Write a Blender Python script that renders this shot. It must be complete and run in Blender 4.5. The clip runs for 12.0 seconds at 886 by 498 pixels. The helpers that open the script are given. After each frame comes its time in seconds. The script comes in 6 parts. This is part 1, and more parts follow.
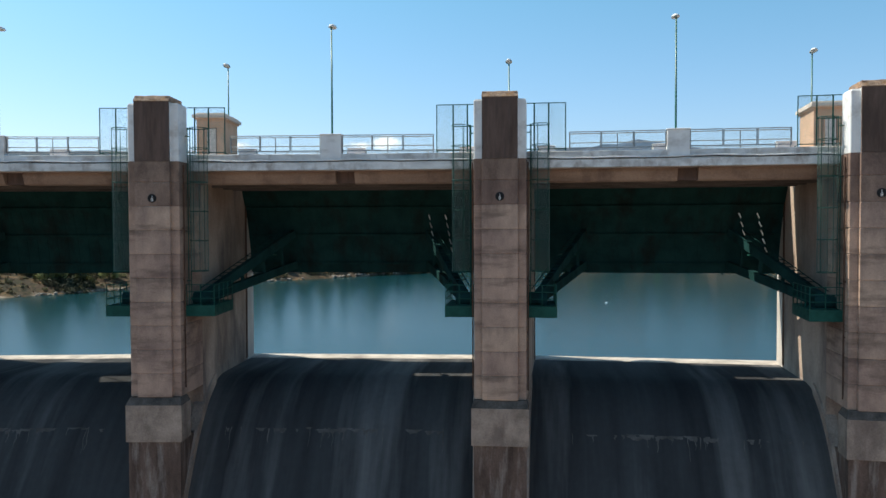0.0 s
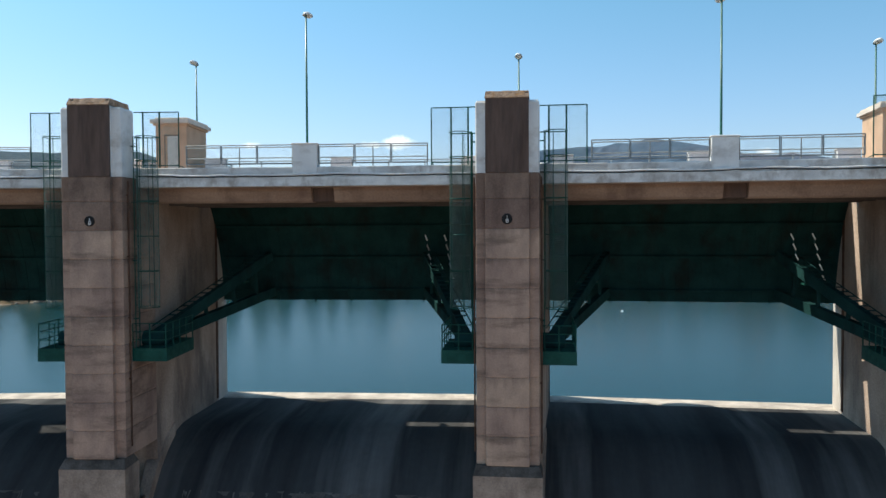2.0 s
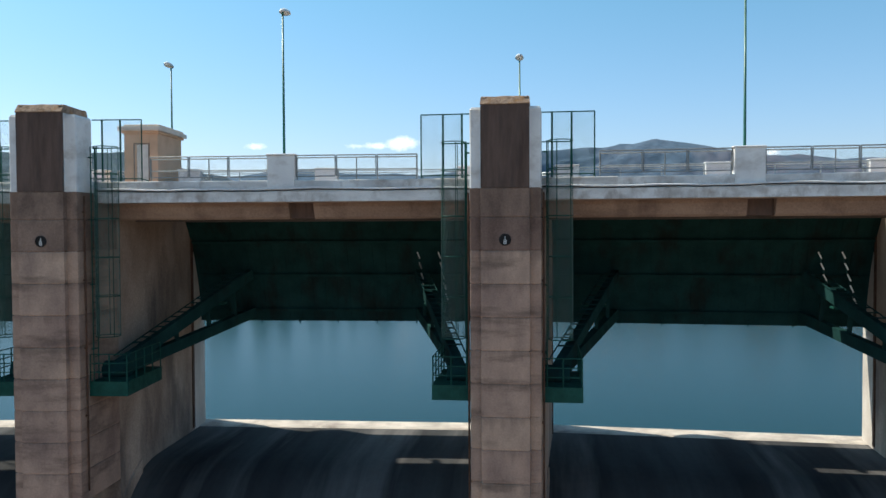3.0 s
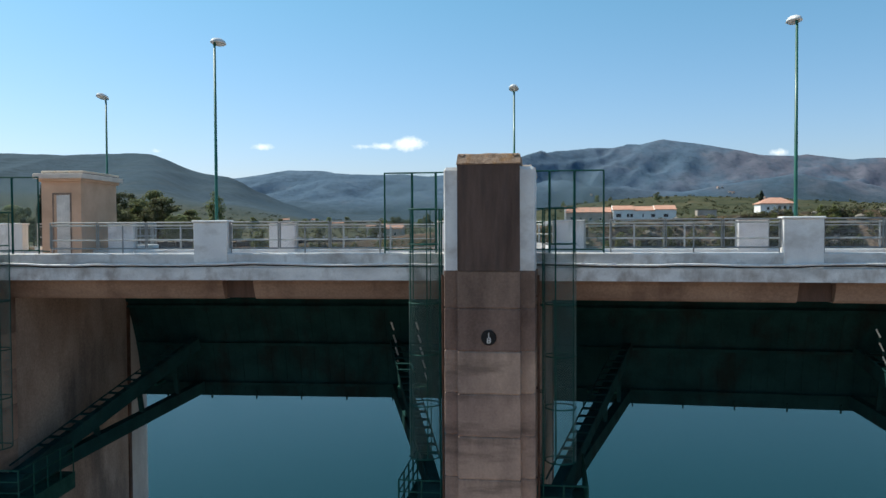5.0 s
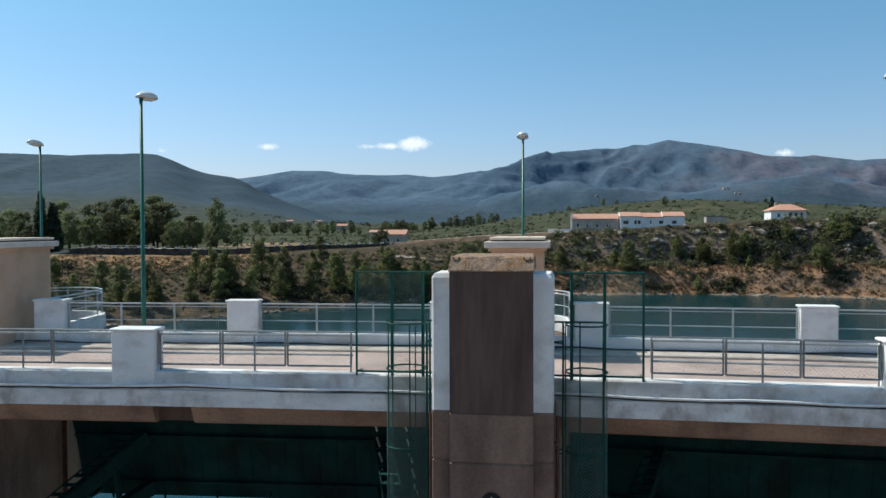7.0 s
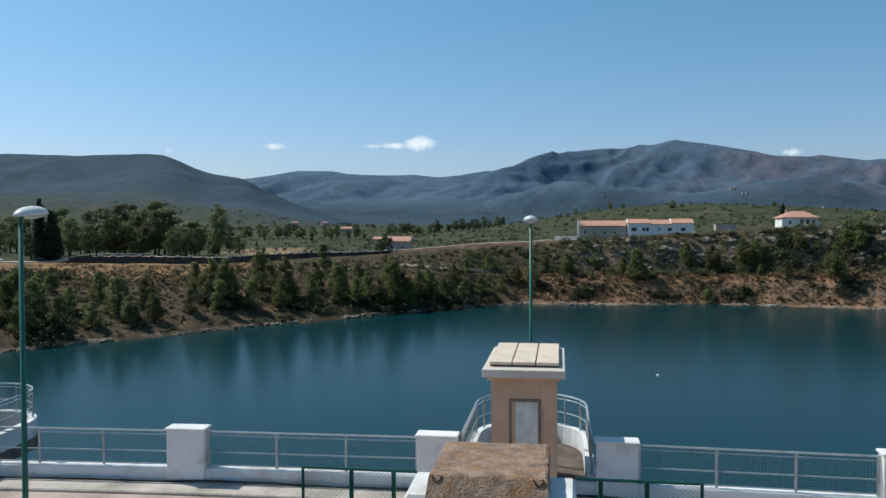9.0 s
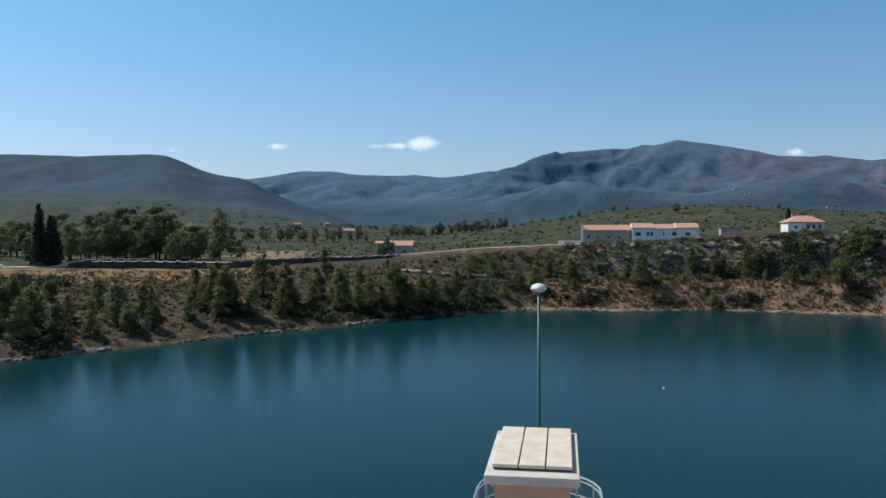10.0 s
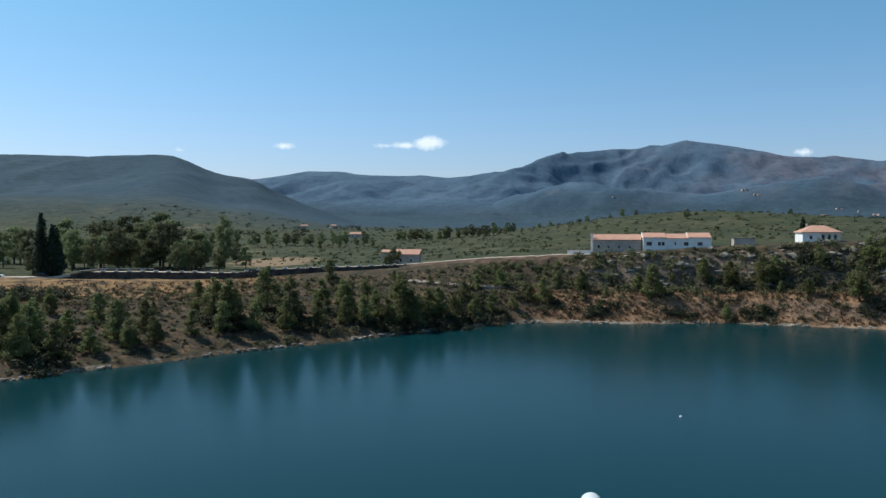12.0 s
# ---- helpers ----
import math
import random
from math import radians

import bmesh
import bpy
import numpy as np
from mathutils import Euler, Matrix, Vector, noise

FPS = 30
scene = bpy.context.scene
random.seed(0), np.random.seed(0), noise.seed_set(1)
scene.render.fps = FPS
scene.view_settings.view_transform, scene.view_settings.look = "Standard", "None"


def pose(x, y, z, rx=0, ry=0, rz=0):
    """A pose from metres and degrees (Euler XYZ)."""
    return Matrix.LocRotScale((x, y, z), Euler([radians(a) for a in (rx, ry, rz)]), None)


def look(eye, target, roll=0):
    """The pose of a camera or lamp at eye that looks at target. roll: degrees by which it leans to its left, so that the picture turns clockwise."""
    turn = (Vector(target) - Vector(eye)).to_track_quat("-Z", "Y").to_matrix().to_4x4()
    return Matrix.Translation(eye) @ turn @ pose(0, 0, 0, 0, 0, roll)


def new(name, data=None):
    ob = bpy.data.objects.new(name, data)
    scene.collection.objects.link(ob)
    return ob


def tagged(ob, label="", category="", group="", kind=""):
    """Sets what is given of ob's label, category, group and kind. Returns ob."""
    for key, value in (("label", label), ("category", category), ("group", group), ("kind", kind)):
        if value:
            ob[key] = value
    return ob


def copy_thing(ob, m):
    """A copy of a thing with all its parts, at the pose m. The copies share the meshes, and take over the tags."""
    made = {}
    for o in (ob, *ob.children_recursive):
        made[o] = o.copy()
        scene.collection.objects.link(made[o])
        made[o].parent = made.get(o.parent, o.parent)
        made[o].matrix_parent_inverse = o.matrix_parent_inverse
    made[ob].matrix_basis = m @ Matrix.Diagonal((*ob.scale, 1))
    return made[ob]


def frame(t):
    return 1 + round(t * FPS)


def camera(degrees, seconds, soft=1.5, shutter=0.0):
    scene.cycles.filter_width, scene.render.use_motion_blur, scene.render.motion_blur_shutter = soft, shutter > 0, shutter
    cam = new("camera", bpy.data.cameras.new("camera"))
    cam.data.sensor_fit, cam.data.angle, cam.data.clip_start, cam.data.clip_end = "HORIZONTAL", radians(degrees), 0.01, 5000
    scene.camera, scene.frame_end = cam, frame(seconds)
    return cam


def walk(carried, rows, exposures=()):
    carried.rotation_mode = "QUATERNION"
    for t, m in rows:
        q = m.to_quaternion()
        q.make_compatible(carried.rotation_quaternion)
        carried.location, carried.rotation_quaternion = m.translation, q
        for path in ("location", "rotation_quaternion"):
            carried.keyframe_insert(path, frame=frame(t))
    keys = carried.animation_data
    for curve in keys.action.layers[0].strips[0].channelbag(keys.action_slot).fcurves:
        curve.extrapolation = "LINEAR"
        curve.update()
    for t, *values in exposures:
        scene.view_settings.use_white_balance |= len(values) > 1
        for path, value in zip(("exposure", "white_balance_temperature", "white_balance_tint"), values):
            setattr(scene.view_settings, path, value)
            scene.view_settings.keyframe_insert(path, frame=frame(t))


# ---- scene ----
cam = camera(59.0, 12.0)
PATH = [
    (0, (1.25, -38.197, -3.794), (1.04, -36.209, -3.85), -0.2),
    (0.5, (1.164, -36.519, -3.579), (0.947, -34.532, -3.636), -0.3),
    (1, (1.134, -34.806, -3.277), (0.909, -32.819, -3.333), -0.3),
    (1.5, (1.188, -33.077, -2.952), (0.954, -31.092, -3.009), -0.3),
    (2, (1.208, -31.401, -2.61), (0.968, -29.416, -2.667), -0.3),
    (2.5, (1.277, -29.661, -2.286), (1.029, -27.677, -2.342), -0.3),
    (3, (1.306, -27.976, -1.865), (1.055, -25.992, -1.92), -0.3),
    (3.2, (1.343, -27.311, -1.716), (1.09, -25.328, -1.765), -0.3),
    (5, (1.66, -21.672, 0.75), (1.392, -19.691, 0.696), -0.3),
    (5.5, (1.664, -20.23, 1.375), (1.394, -18.249, 1.321), -0.2),
    (6, (1.585, -18.839, 2.018), (1.312, -16.858, 1.965), -0.2),
    (6.5, (1.434, -17.497, 2.719), (1.158, -15.517, 2.665), -0.2),
    (7, (1.283, -16.124, 3.41), (1.003, -14.145, 3.356), -0.2),
    (7.2, (1.236, -15.577, 3.608), (0.953, -13.598, 3.562), -0.1),
    (9, (1.036, -11.091, 6.424), (0.741, -9.113, 6.369), -0.2),
    (9.5, (0.954, -9.775, 7.293), (0.655, -7.798, 7.239), -0.2),
    (10, (0.808, -8.53, 8.191), (0.506, -6.554, 8.136), -0.2),
    (10.5, (0.612, -7.332, 9.126), (0.306, -5.356, 9.071), -0.2),
    (11, (0.34, -6.318, 10.111), (0.03, -4.343, 10.055), -0.2),
    (11.5, (0.088, -5.088, 11.072), (-0.226, -3.114, 11.017), -0.2),
    (12, (-0.227, -3.637, 11.923), (-0.546, -1.663, 11.867), -0.1),
]
LIGHTNESS = [(0, 0.60, 6600, 5), (3, 0.57, 6550, 5), (5, 0.38, 6450, 5), (7, 0.21, 6300, 5), (9, 0.01, 6150, 5), (10, 0.01, 6100, 5), (11, 0.09, 6050, 5), (12, 0.12, 6050, 5)]
walk(cam, [(t, look(eye, target, roll)) for t, eye, target, roll in PATH], LIGHTNESS)

# ---------------------------------------------------------------- light
SUN = Vector((-0.77, 0.25, 1.0)).normalized()
world = bpy.data.worlds.new("sky")
scene.world = world
world.use_nodes = True
wn, wl = world.node_tree.nodes, world.node_tree.links
wn.clear()
sky = wn.new("ShaderNodeTexSky")
sky.sky_type = "NISHITA"
sky.sun_disc = False
sky.sun_elevation = math.asin(SUN.z)
sky.sun_rotation = math.atan2(SUN.x, SUN.y)
sky.air_density, sky.dust_density, sky.ozone_density = 1.0, 1.1, 1.8
sky.altitude = 300
bg = wn.new("ShaderNodeBackground")
bg.inputs["Strength"].default_value = 0.10
wo = wn.new("ShaderNodeOutputWorld")
wl.new(bg.outputs[0], wo.inputs["Surface"])


def sky_clouds(puffs):
    """A few small fair-weather puffs low over the hills, mixed into the sky by direction."""
    tc = wn.new("ShaderNodeTexCoord")
    nz = wn.new("ShaderNodeTexNoise")
    nz.inputs["Scale"].default_value, nz.inputs["Detail"].default_value = 75, 8
    nz.inputs["Roughness"].default_value = 0.68
    wl.new(tc.outputs["Generated"], nz.inputs["Vector"])
    total = None
    for (px, py, pz), (sx, sz), amount in puffs:
        d = Vector((px, py, pz)).normalized()
        sub = wn.new("ShaderNodeVectorMath")
        sub.operation = "SUBTRACT"
        sub.inputs[1].default_value = d
        wl.new(tc.outputs["Generated"], sub.inputs[0])
        sc = wn.new("ShaderNodeVectorMath")
        sc.operation = "MULTIPLY"
        sc.inputs[1].default_value = (1 / sx, 1 / sx, 1 / sz)
        wl.new(sub.outputs[0], sc.inputs[0])
        ln = wn.new("ShaderNodeVectorMath")
        ln.operation = "LENGTH"
        wl.new(sc.outputs[0], ln.inputs[0])
        mr = wn.new("ShaderNodeMapRange")
        mr.inputs["From Min"].default_value, mr.inputs["From Max"].default_value = 1.0, 0.0
        mr.inputs["To Max"].default_value = amount
        wl.new(ln.outputs["Value"], mr.inputs["Value"])
        if total is None:
            total = mr
        else:
            mx = wn.new("ShaderNodeMath")
            mx.operation = "MAXIMUM"
            wl.new(total.outputs[0], mx.inputs[0])
            wl.new(mr.outputs[0], mx.inputs[1])
            total = mx
    add = wn.new("ShaderNodeMath")
    add.operation = "MULTIPLY_ADD"
    add.inputs[1].default_value = 0.95
    wl.new(total.outputs[0], add.inputs[0])
    wl.new(nz.outputs["Fac"], add.inputs[2])
    thr = wn.new("ShaderNodeMapRange")
    thr.inputs["From Min"].default_value, thr.inputs["From Max"].default_value = 0.80, 1.22
    wl.new(add.outputs[0], thr.inputs["Value"])
    mix = wn.new("ShaderNodeMix")
    mix.data_type = "RGBA"
    mix.inputs["B"].default_value = (8.3, 8.8, 9.2, 1)
    wl.new(thr.outputs[0], mix.inputs["Factor"])
    clear = wn.new("ShaderNodeMix")      # a clear, slightly cyan upland sky
    clear.data_type, clear.blend_type = "RGBA", "MULTIPLY"
    clear.inputs["Factor"].default_value = 1.0
    up = wn.new("ShaderNodeSeparateXYZ")
    wl.new(tc.outputs["Generated"], up.inputs[0])
    rise = wn.new("ShaderNodeMapRange")
    rise.inputs["From Min"].default_value, rise.inputs["From Max"].default_value = 0.05, 0.28
    wl.new(up.outputs["Z"], rise.inputs["Value"])
    tone = wn.new("ShaderNodeMix")
    tone.data_type = "RGBA"
    tone.inputs["A"].default_value = (0.93, 0.95, 1.15, 1)
    tone.inputs["B"].default_value = (0.75, 1.10, 1.14, 1)
    wl.new(rise.outputs[0], tone.inputs["Factor"])
    wl.new(tone.outputs["Result"], clear.inputs["B"])
    wl.new(sky.outputs[0], clear.inputs["A"])
    wl.new(clear.outputs["Result"], mix.inputs["A"])
    wl.new(mix.outputs["Result"], bg.inputs["Color"])


sky_clouds([((-0.1816, 1, 0.1092), (0.037, 0.0135), 1.05), ((-0.2120, 1, 0.1064), (0.040, 0.0085), 0.75), ((-0.2380, 1, 0.1060), (0.034, 0.007), 0.62),
            ((-0.3783, 1, 0.1088), (0.022, 0.0075), 0.85), ((-0.5277, 1, 0.1059), (0.028, 0.007), 0.45), ((0.2756, 1, 0.0892), (0.019, 0.0085), 0.85)])

sun_data = bpy.data.lights.new("sun", "SUN")
sun_data.energy, sun_data.angle, sun_data.color = 4.2, radians(0.5), (1.0, 0.94, 0.84)
sun = new("sun", sun_data)
sun.matrix_world = look(SUN * 200, (0, 0, 0))


# ---------------------------------------------------------------- materials
def mat(name, base, rough=0.85, metal=0.0, var=0.25, scale=1.5, fine=25.0, bump=0.15, tint=None, stretch=(1, 1, 1), spec=0.3, rand=0.0, island=0.0, dirt=None, leafy=0.0, joint=None):
    """A weathered surface: broad stains, fine grain and relief at real size. dirt: (colour, amount, scale, stretch).
    joint: (lowest joint, spacing, colour, amount), seepage stains that hang below level joints."""
    m = bpy.data.materials.new(name)
    m.use_nodes = True
    n, l = m.node_tree.nodes, m.node_tree.links
    b = n["Principled BSDF"]
    b.inputs["Roughness"].default_value, b.inputs["Metallic"].default_value = rough, metal
    b.inputs["Specular IOR Level"].default_value = spec
    geo = n.new("ShaderNodeNewGeometry")
    mp = n.new("ShaderNodeMapping")
    mp.inputs["Scale"].default_value = stretch
    l.new(geo.outputs["Position"], mp.inputs["Vector"])

    def noise_at(s, detail, vec):
        t = n.new("ShaderNodeTexNoise")
        t.inputs["Scale"].default_value, t.inputs["Detail"].default_value = s, detail
        t.inputs["Roughness"].default_value = 0.6
        l.new(vec, t.inputs["Vector"])
        return t.outputs["Fac"]

    def remap(v, lo, hi, a, c):
        r = n.new("ShaderNodeMapRange")
        for k, q in (("From Min", lo), ("From Max", hi), ("To Min", a), ("To Max", c)):
            r.inputs[k].default_value = q
        l.new(v, r.inputs["Value"])
        return r.outputs[0]

    def blend(f, a, c, mode="MIX"):
        x = n.new("ShaderNodeMix")
        x.data_type, x.blend_type = "RGBA", mode
        if hasattr(f, "links"):
            l.new(f, x.inputs["Factor"])
        else:
            x.inputs["Factor"].default_value = f
        for k, q in (("A", a), ("B", c)):
            if hasattr(q, "links"):
                l.new(q, x.inputs[k])
            else:
                x.inputs[k].default_value = (*q, 1)
        return x.outputs["Result"]

    broad = noise_at(scale, 6, mp.outputs[0])
    grain = noise_at(fine, 4, geo.outputs["Position"])
    tint = tint or tuple(c * (1 - var * 1.6) for c in base)
    col = blend(remap(broad, 0.38, 0.66, 0, 1), base, tint)
    if dirt:
        dcol, amount, dscale, dstretch = dirt
        mp2 = n.new("ShaderNodeMapping")
        mp2.inputs["Scale"].default_value = dstretch
        mp2.inputs["Location"].default_value = (3.1, 7.7, 1.9)
        l.new(geo.outputs["Position"], mp2.inputs["Vector"])
        col = blend(remap(noise_at(dscale, 5, mp2.outputs[0]), 0.5, 0.68, 0, amount), col, dcol)
    if joint:
        j0, step, jcol, jamount = joint
        sp = n.new("ShaderNodeSeparateXYZ")
        l.new(geo.outputs["Position"], sp.inputs[0])

        def calc(op, a, c):
            x = n.new("ShaderNodeMath")
            x.operation = op
            for i, q in enumerate((a, c)):
                if hasattr(q, "links"):
                    l.new(q, x.inputs[i])
                else:
                    x.inputs[i].default_value = q
            return x.outputs[0]
        frac = calc("FRACT", calc("DIVIDE", calc("SUBTRACT", sp.outputs["Z"], j0), step), 0)
        mp3 = n.new("ShaderNodeMapping")
        mp3.inputs["Scale"].default_value = (2.2, 2.2, 0.35)
        l.new(geo.outputs["Position"], mp3.inputs["Vector"])
        hang = calc("ADD", frac, calc("MULTIPLY", calc("SUBTRACT", noise_at(1.3, 5, mp3.outputs[0]), 0.5), 1.1))
        col = blend(remap(hang, 0.72, 1.08, 0, jamount), col, jcol)
        col = blend(remap(frac, 0.0, 0.07, jamount * 0.5, 0), col, tuple(c * 1.15 for c in base))
    g = remap(grain, 0.3, 0.7, 1 - var * 0.6, 1 + var * 0.4)
    gc = n.new("ShaderNodeCombineColor")
    for k in ("Red", "Green", "Blue"):
        l.new(g, gc.inputs[k])
    col = blend(1.0, col, gc.outputs[0], "MULTIPLY")
    for amt, src in ((rand, n.new("ShaderNodeObjectInfo").outputs["Random"]), (island, geo.outputs["Random Per Island"])):
        if not amt:
            continue
        hs = n.new("ShaderNodeHueSaturation")
        l.new(remap(src, 0, 1, 1 - amt, 1 + amt), hs.inputs["Value"])
        l.new(remap(src, 0, 1, 0.5 - amt * 0.05, 0.5 + amt * 0.05), hs.inputs["Hue"])
        l.new(col, hs.inputs["Color"])
        col = hs.outputs[0]
    if leafy:      # light shining through thin leaves
        tr = n.new("ShaderNodeBsdfTranslucent")
        l.new(col, tr.inputs["Color"])
        ms = n.new("ShaderNodeMixShader")
        ms.inputs[0].default_value = leafy
        l.new(b.outputs[0], ms.inputs[1])
        l.new(tr.outputs[0], ms.inputs[2])
        l.new(ms.outputs[0], n["Material Output"].inputs["Surface"])
    l.new(col, b.inputs["Base Color"])
    l.new(remap(broad, 0.3, 0.7, max(rough - 0.08, 0.02), min(rough + 0.08, 1)), b.inputs["Roughness"])
    if bump:
        bp = n.new("ShaderNodeBump")
        bp.inputs["Strength"].default_value, bp.inputs["Distance"].default_value = bump, 0.05
        l.new(grain, bp.inputs["Height"])
        l.new(bp.outputs[0], b.inputs["Normal"])
    return m


M_CONC = mat("weathered_concrete", (0.50, 0.335, 0.25), 0.9, var=0.22, scale=0.7, fine=14, bump=0.25, tint=(0.30, 0.20, 0.16),
             stretch=(1, 1, 0.55), rand=0.07, dirt=((0.15, 0.10, 0.078), 0.75, 1.0, (0.4, 0.4, 1.7)), joint=(-12.3, 1.2, (0.12, 0.078, 0.062), 0.4))
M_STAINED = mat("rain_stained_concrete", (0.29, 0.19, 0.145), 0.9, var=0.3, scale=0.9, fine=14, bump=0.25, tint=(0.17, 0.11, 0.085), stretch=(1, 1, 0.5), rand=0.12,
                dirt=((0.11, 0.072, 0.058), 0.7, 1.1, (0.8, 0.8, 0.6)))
M_PALE_NOSE = mat("pale_nose_concrete", (0.62, 0.56, 0.50), 0.9, var=0.2, scale=0.8, fine=14, bump=0.2, tint=(0.46, 0.40, 0.35), stretch=(1, 1, 0.4))
M_EDGE = mat("peeling_white_edge_paint", (0.76, 0.745, 0.73), 0.8, var=0.16, scale=0.9, fine=26, bump=0.15, tint=(0.50, 0.485, 0.475), stretch=(0.7, 1, 2),
             dirt=((0.33, 0.28, 0.25), 0.8, 1.3, (1.2, 1.2, 0.8)))
M_CONC_BACK = mat("stained_concrete", (0.50, 0.385, 0.31), 0.9, var=0.35, scale=0.35, fine=12, bump=0.25, tint=(0.29, 0.205, 0.16),
                  stretch=(1, 1, 0.5), dirt=((0.13, 0.10, 0.09), 0.75, 0.5, (1, 1, 0.3)))
M_CONC_LIGHT = mat("pale_concrete", (0.42, 0.315, 0.25), 0.9, var=0.3, scale=0.9, fine=14, bump=0.25, dirt=((0.17, 0.12, 0.10), 0.7, 0.8, (1, 1, 0.3)))
M_WHITE = mat("white_paint", (0.80, 0.785, 0.765), 0.75, var=0.09, scale=1.2, fine=30, bump=0.08, tint=(0.70, 0.685, 0.68),
              dirt=((0.42, 0.37, 0.33), 0.6, 1.1, (0.8, 0.8, 1.2)))
M_BROWN = mat("brown_plaster", (0.145, 0.093, 0.074), 0.9, var=0.25, scale=1.4, fine=40, bump=0.2, stretch=(2, 2, 0.3),
              dirt=((0.075, 0.055, 0.05), 0.6, 2.5, (1.5, 1.5, 0.2)))
M_CAP = mat("lichen_concrete", (0.42, 0.285, 0.20), 0.95, var=0.6, scale=4.5, fine=26, bump=0.9, tint=(0.21, 0.135, 0.092),
            dirt=((0.36, 0.18, 0.065), 0.8, 3.0, (1, 1, 1)))
M_GIRDER = mat("brown_girder_concrete", (0.36, 0.25, 0.19), 0.9, var=0.3, scale=0.5, fine=14, bump=0.2, tint=(0.25, 0.165, 0.125),
               stretch=(0.5, 1, 2), dirt=((0.10, 0.06, 0.05), 0.7, 0.5, (1, 1, 0.5)))
M_DAMP = mat("damp_brown_concrete", (0.17, 0.11, 0.085), 0.9, var=0.35, scale=0.8, fine=14, bump=0.25, stretch=(1.5, 1.5, 0.4),
             dirt=((0.36, 0.30, 0.26), 0.55, 1.6, (1.6, 1.6, 0.25)))
M_GRIME_SHADE = mat("grime_and_shade_concrete", (0.15, 0.115, 0.095), 0.95, var=0.4, scale=1.2, fine=16, bump=0.4)
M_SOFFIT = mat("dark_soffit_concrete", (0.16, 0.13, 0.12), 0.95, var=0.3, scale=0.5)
M_ROAD = mat("pale_road_concrete", (0.49, 0.375, 0.325), 0.9, var=0.2, scale=0.6, fine=30, bump=0.15)
M_CHUTE = mat("algae_and_shade_concrete", (0.064, 0.064, 0.064), 0.92, spec=0.06, var=0.12, scale=0.5, fine=3, bump=0.12, tint=(0.034, 0.033, 0.034), stretch=(1.1, 0.10, 0.10),
              dirt=((0.21, 0.195, 0.185), 0.62, 0.33, (1.0, 0.09, 0.09)))
M_SILL = mat("pale_sill_concrete", (0.60, 0.525, 0.455), 0.9, var=0.25, scale=0.8, dirt=((0.2, 0.16, 0.14), 0.6, 0.7, (1, 1, 1)))
M_GATE = mat("dark_green_gate_paint", (0.018, 0.060, 0.058), 0.9, spec=0.04, var=0.2, scale=0.8, fine=14, bump=0.05, dirt=((0.02, 0.017, 0.014), 0.6, 0.9, (1, 1, 0.4)))
M_GREEN = mat("green_steel_paint", (0.010, 0.080, 0.062), 0.65, var=0.2, scale=3, fine=40, bump=0.03, spec=0.2)
M_WIRE = mat("green_coated_wire", (0.17, 0.255, 0.23), 0.45, var=0.1, scale=3, fine=40, bump=0)
M_POLE = mat("green_lamp_post_paint", (0.02, 0.13, 0.085), 0.4, var=0.2, scale=2, fine=40, bump=0.02, spec=0.5)
M_GALV = mat("galvanised_steel", (0.28, 0.29, 0.29), 0.45, metal=0.35, var=0.2, scale=4, fine=60, bump=0.02, spec=0.5)
M_LAMP = mat("pale_lamp_housing", (0.70, 0.70, 0.68), 0.4, var=0.06, scale=4, bump=0)
M_GLASS = mat("lamp_diffuser", (0.55, 0.56, 0.55), 0.25, var=0.05, scale=4, bump=0)
M_STUCCO = mat("salmon_stucco", (0.60, 0.395, 0.27), 0.9, var=0.12, scale=1.1, fine=45, bump=0.2, tint=(0.50, 0.33, 0.22))
M_ROOFSLAB = mat("pale_roof_slab", (0.68, 0.59, 0.51), 0.85, var=0.15, scale=1.5, fine=30, bump=0.15)
M_PANEL = mat("cream_roof_panel", (0.74, 0.60, 0.47), 0.7, var=0.12, scale=2, fine=30, bump=0.1)
M_DOOR = mat("grey_metal_door", (0.74, 0.71, 0.66), 0.5, var=0.15, scale=3, fine=30, bump=0.03, spec=0.5)
M_DOORFR = mat("brown_door_frame", (0.24, 0.17, 0.13), 0.6, var=0.2, scale=3)
M_BLACK = mat("dark_dial_paint", (0.012, 0.011, 0.012), 0.6, var=0.1, scale=3, bump=0)
M_CABLE = mat("black_cable", (0.03, 0.03, 0.032), 0.6, var=0.1, scale=3, bump=0)
M_PIPE = mat("grey_conduit", (0.80, 0.79, 0.78), 0.5, var=0.15, scale=3, bump=0)
M_LIME = mat("grey_lime_crust", (0.145, 0.125, 0.11), 0.9, var=0.3, scale=1.5, fine=20, bump=0.2)
M_RUST = mat("rust_stained_pipe", (0.14, 0.07, 0.045), 0.8, var=0.3, scale=2)
M_TILE = mat("terracotta_tiles", (0.50, 0.25, 0.17), 0.9, var=0.25, scale=0.8, fine=4, bump=0.3, tint=(0.56, 0.33, 0.24))
M_WALLW = mat("white_house_wall", (0.88, 0.855, 0.82), 0.85, var=0.08, scale=0.5, fine=10, bump=0.05)
M_WALLB = mat("beige_house_wall", (0.50, 0.42, 0.36), 0.9, var=0.15, scale=0.5, fine=10, bump=0.1)
M_GALVPALE = mat("pale_galvanised_steel", (0.47, 0.49, 0.49), 0.4, metal=0.3, var=0.15, scale=4, fine=60, bump=0.02, spec=0.5)
M_WINDOW = mat("dark_window_glass", (0.03, 0.035, 0.045), 0.15, var=0.1, scale=2, bump=0, spec=0.6)
M_TRUNK = mat("brown_bark", (0.11, 0.075, 0.05), 0.95, var=0.35, scale=3, fine=12, bump=0.4)
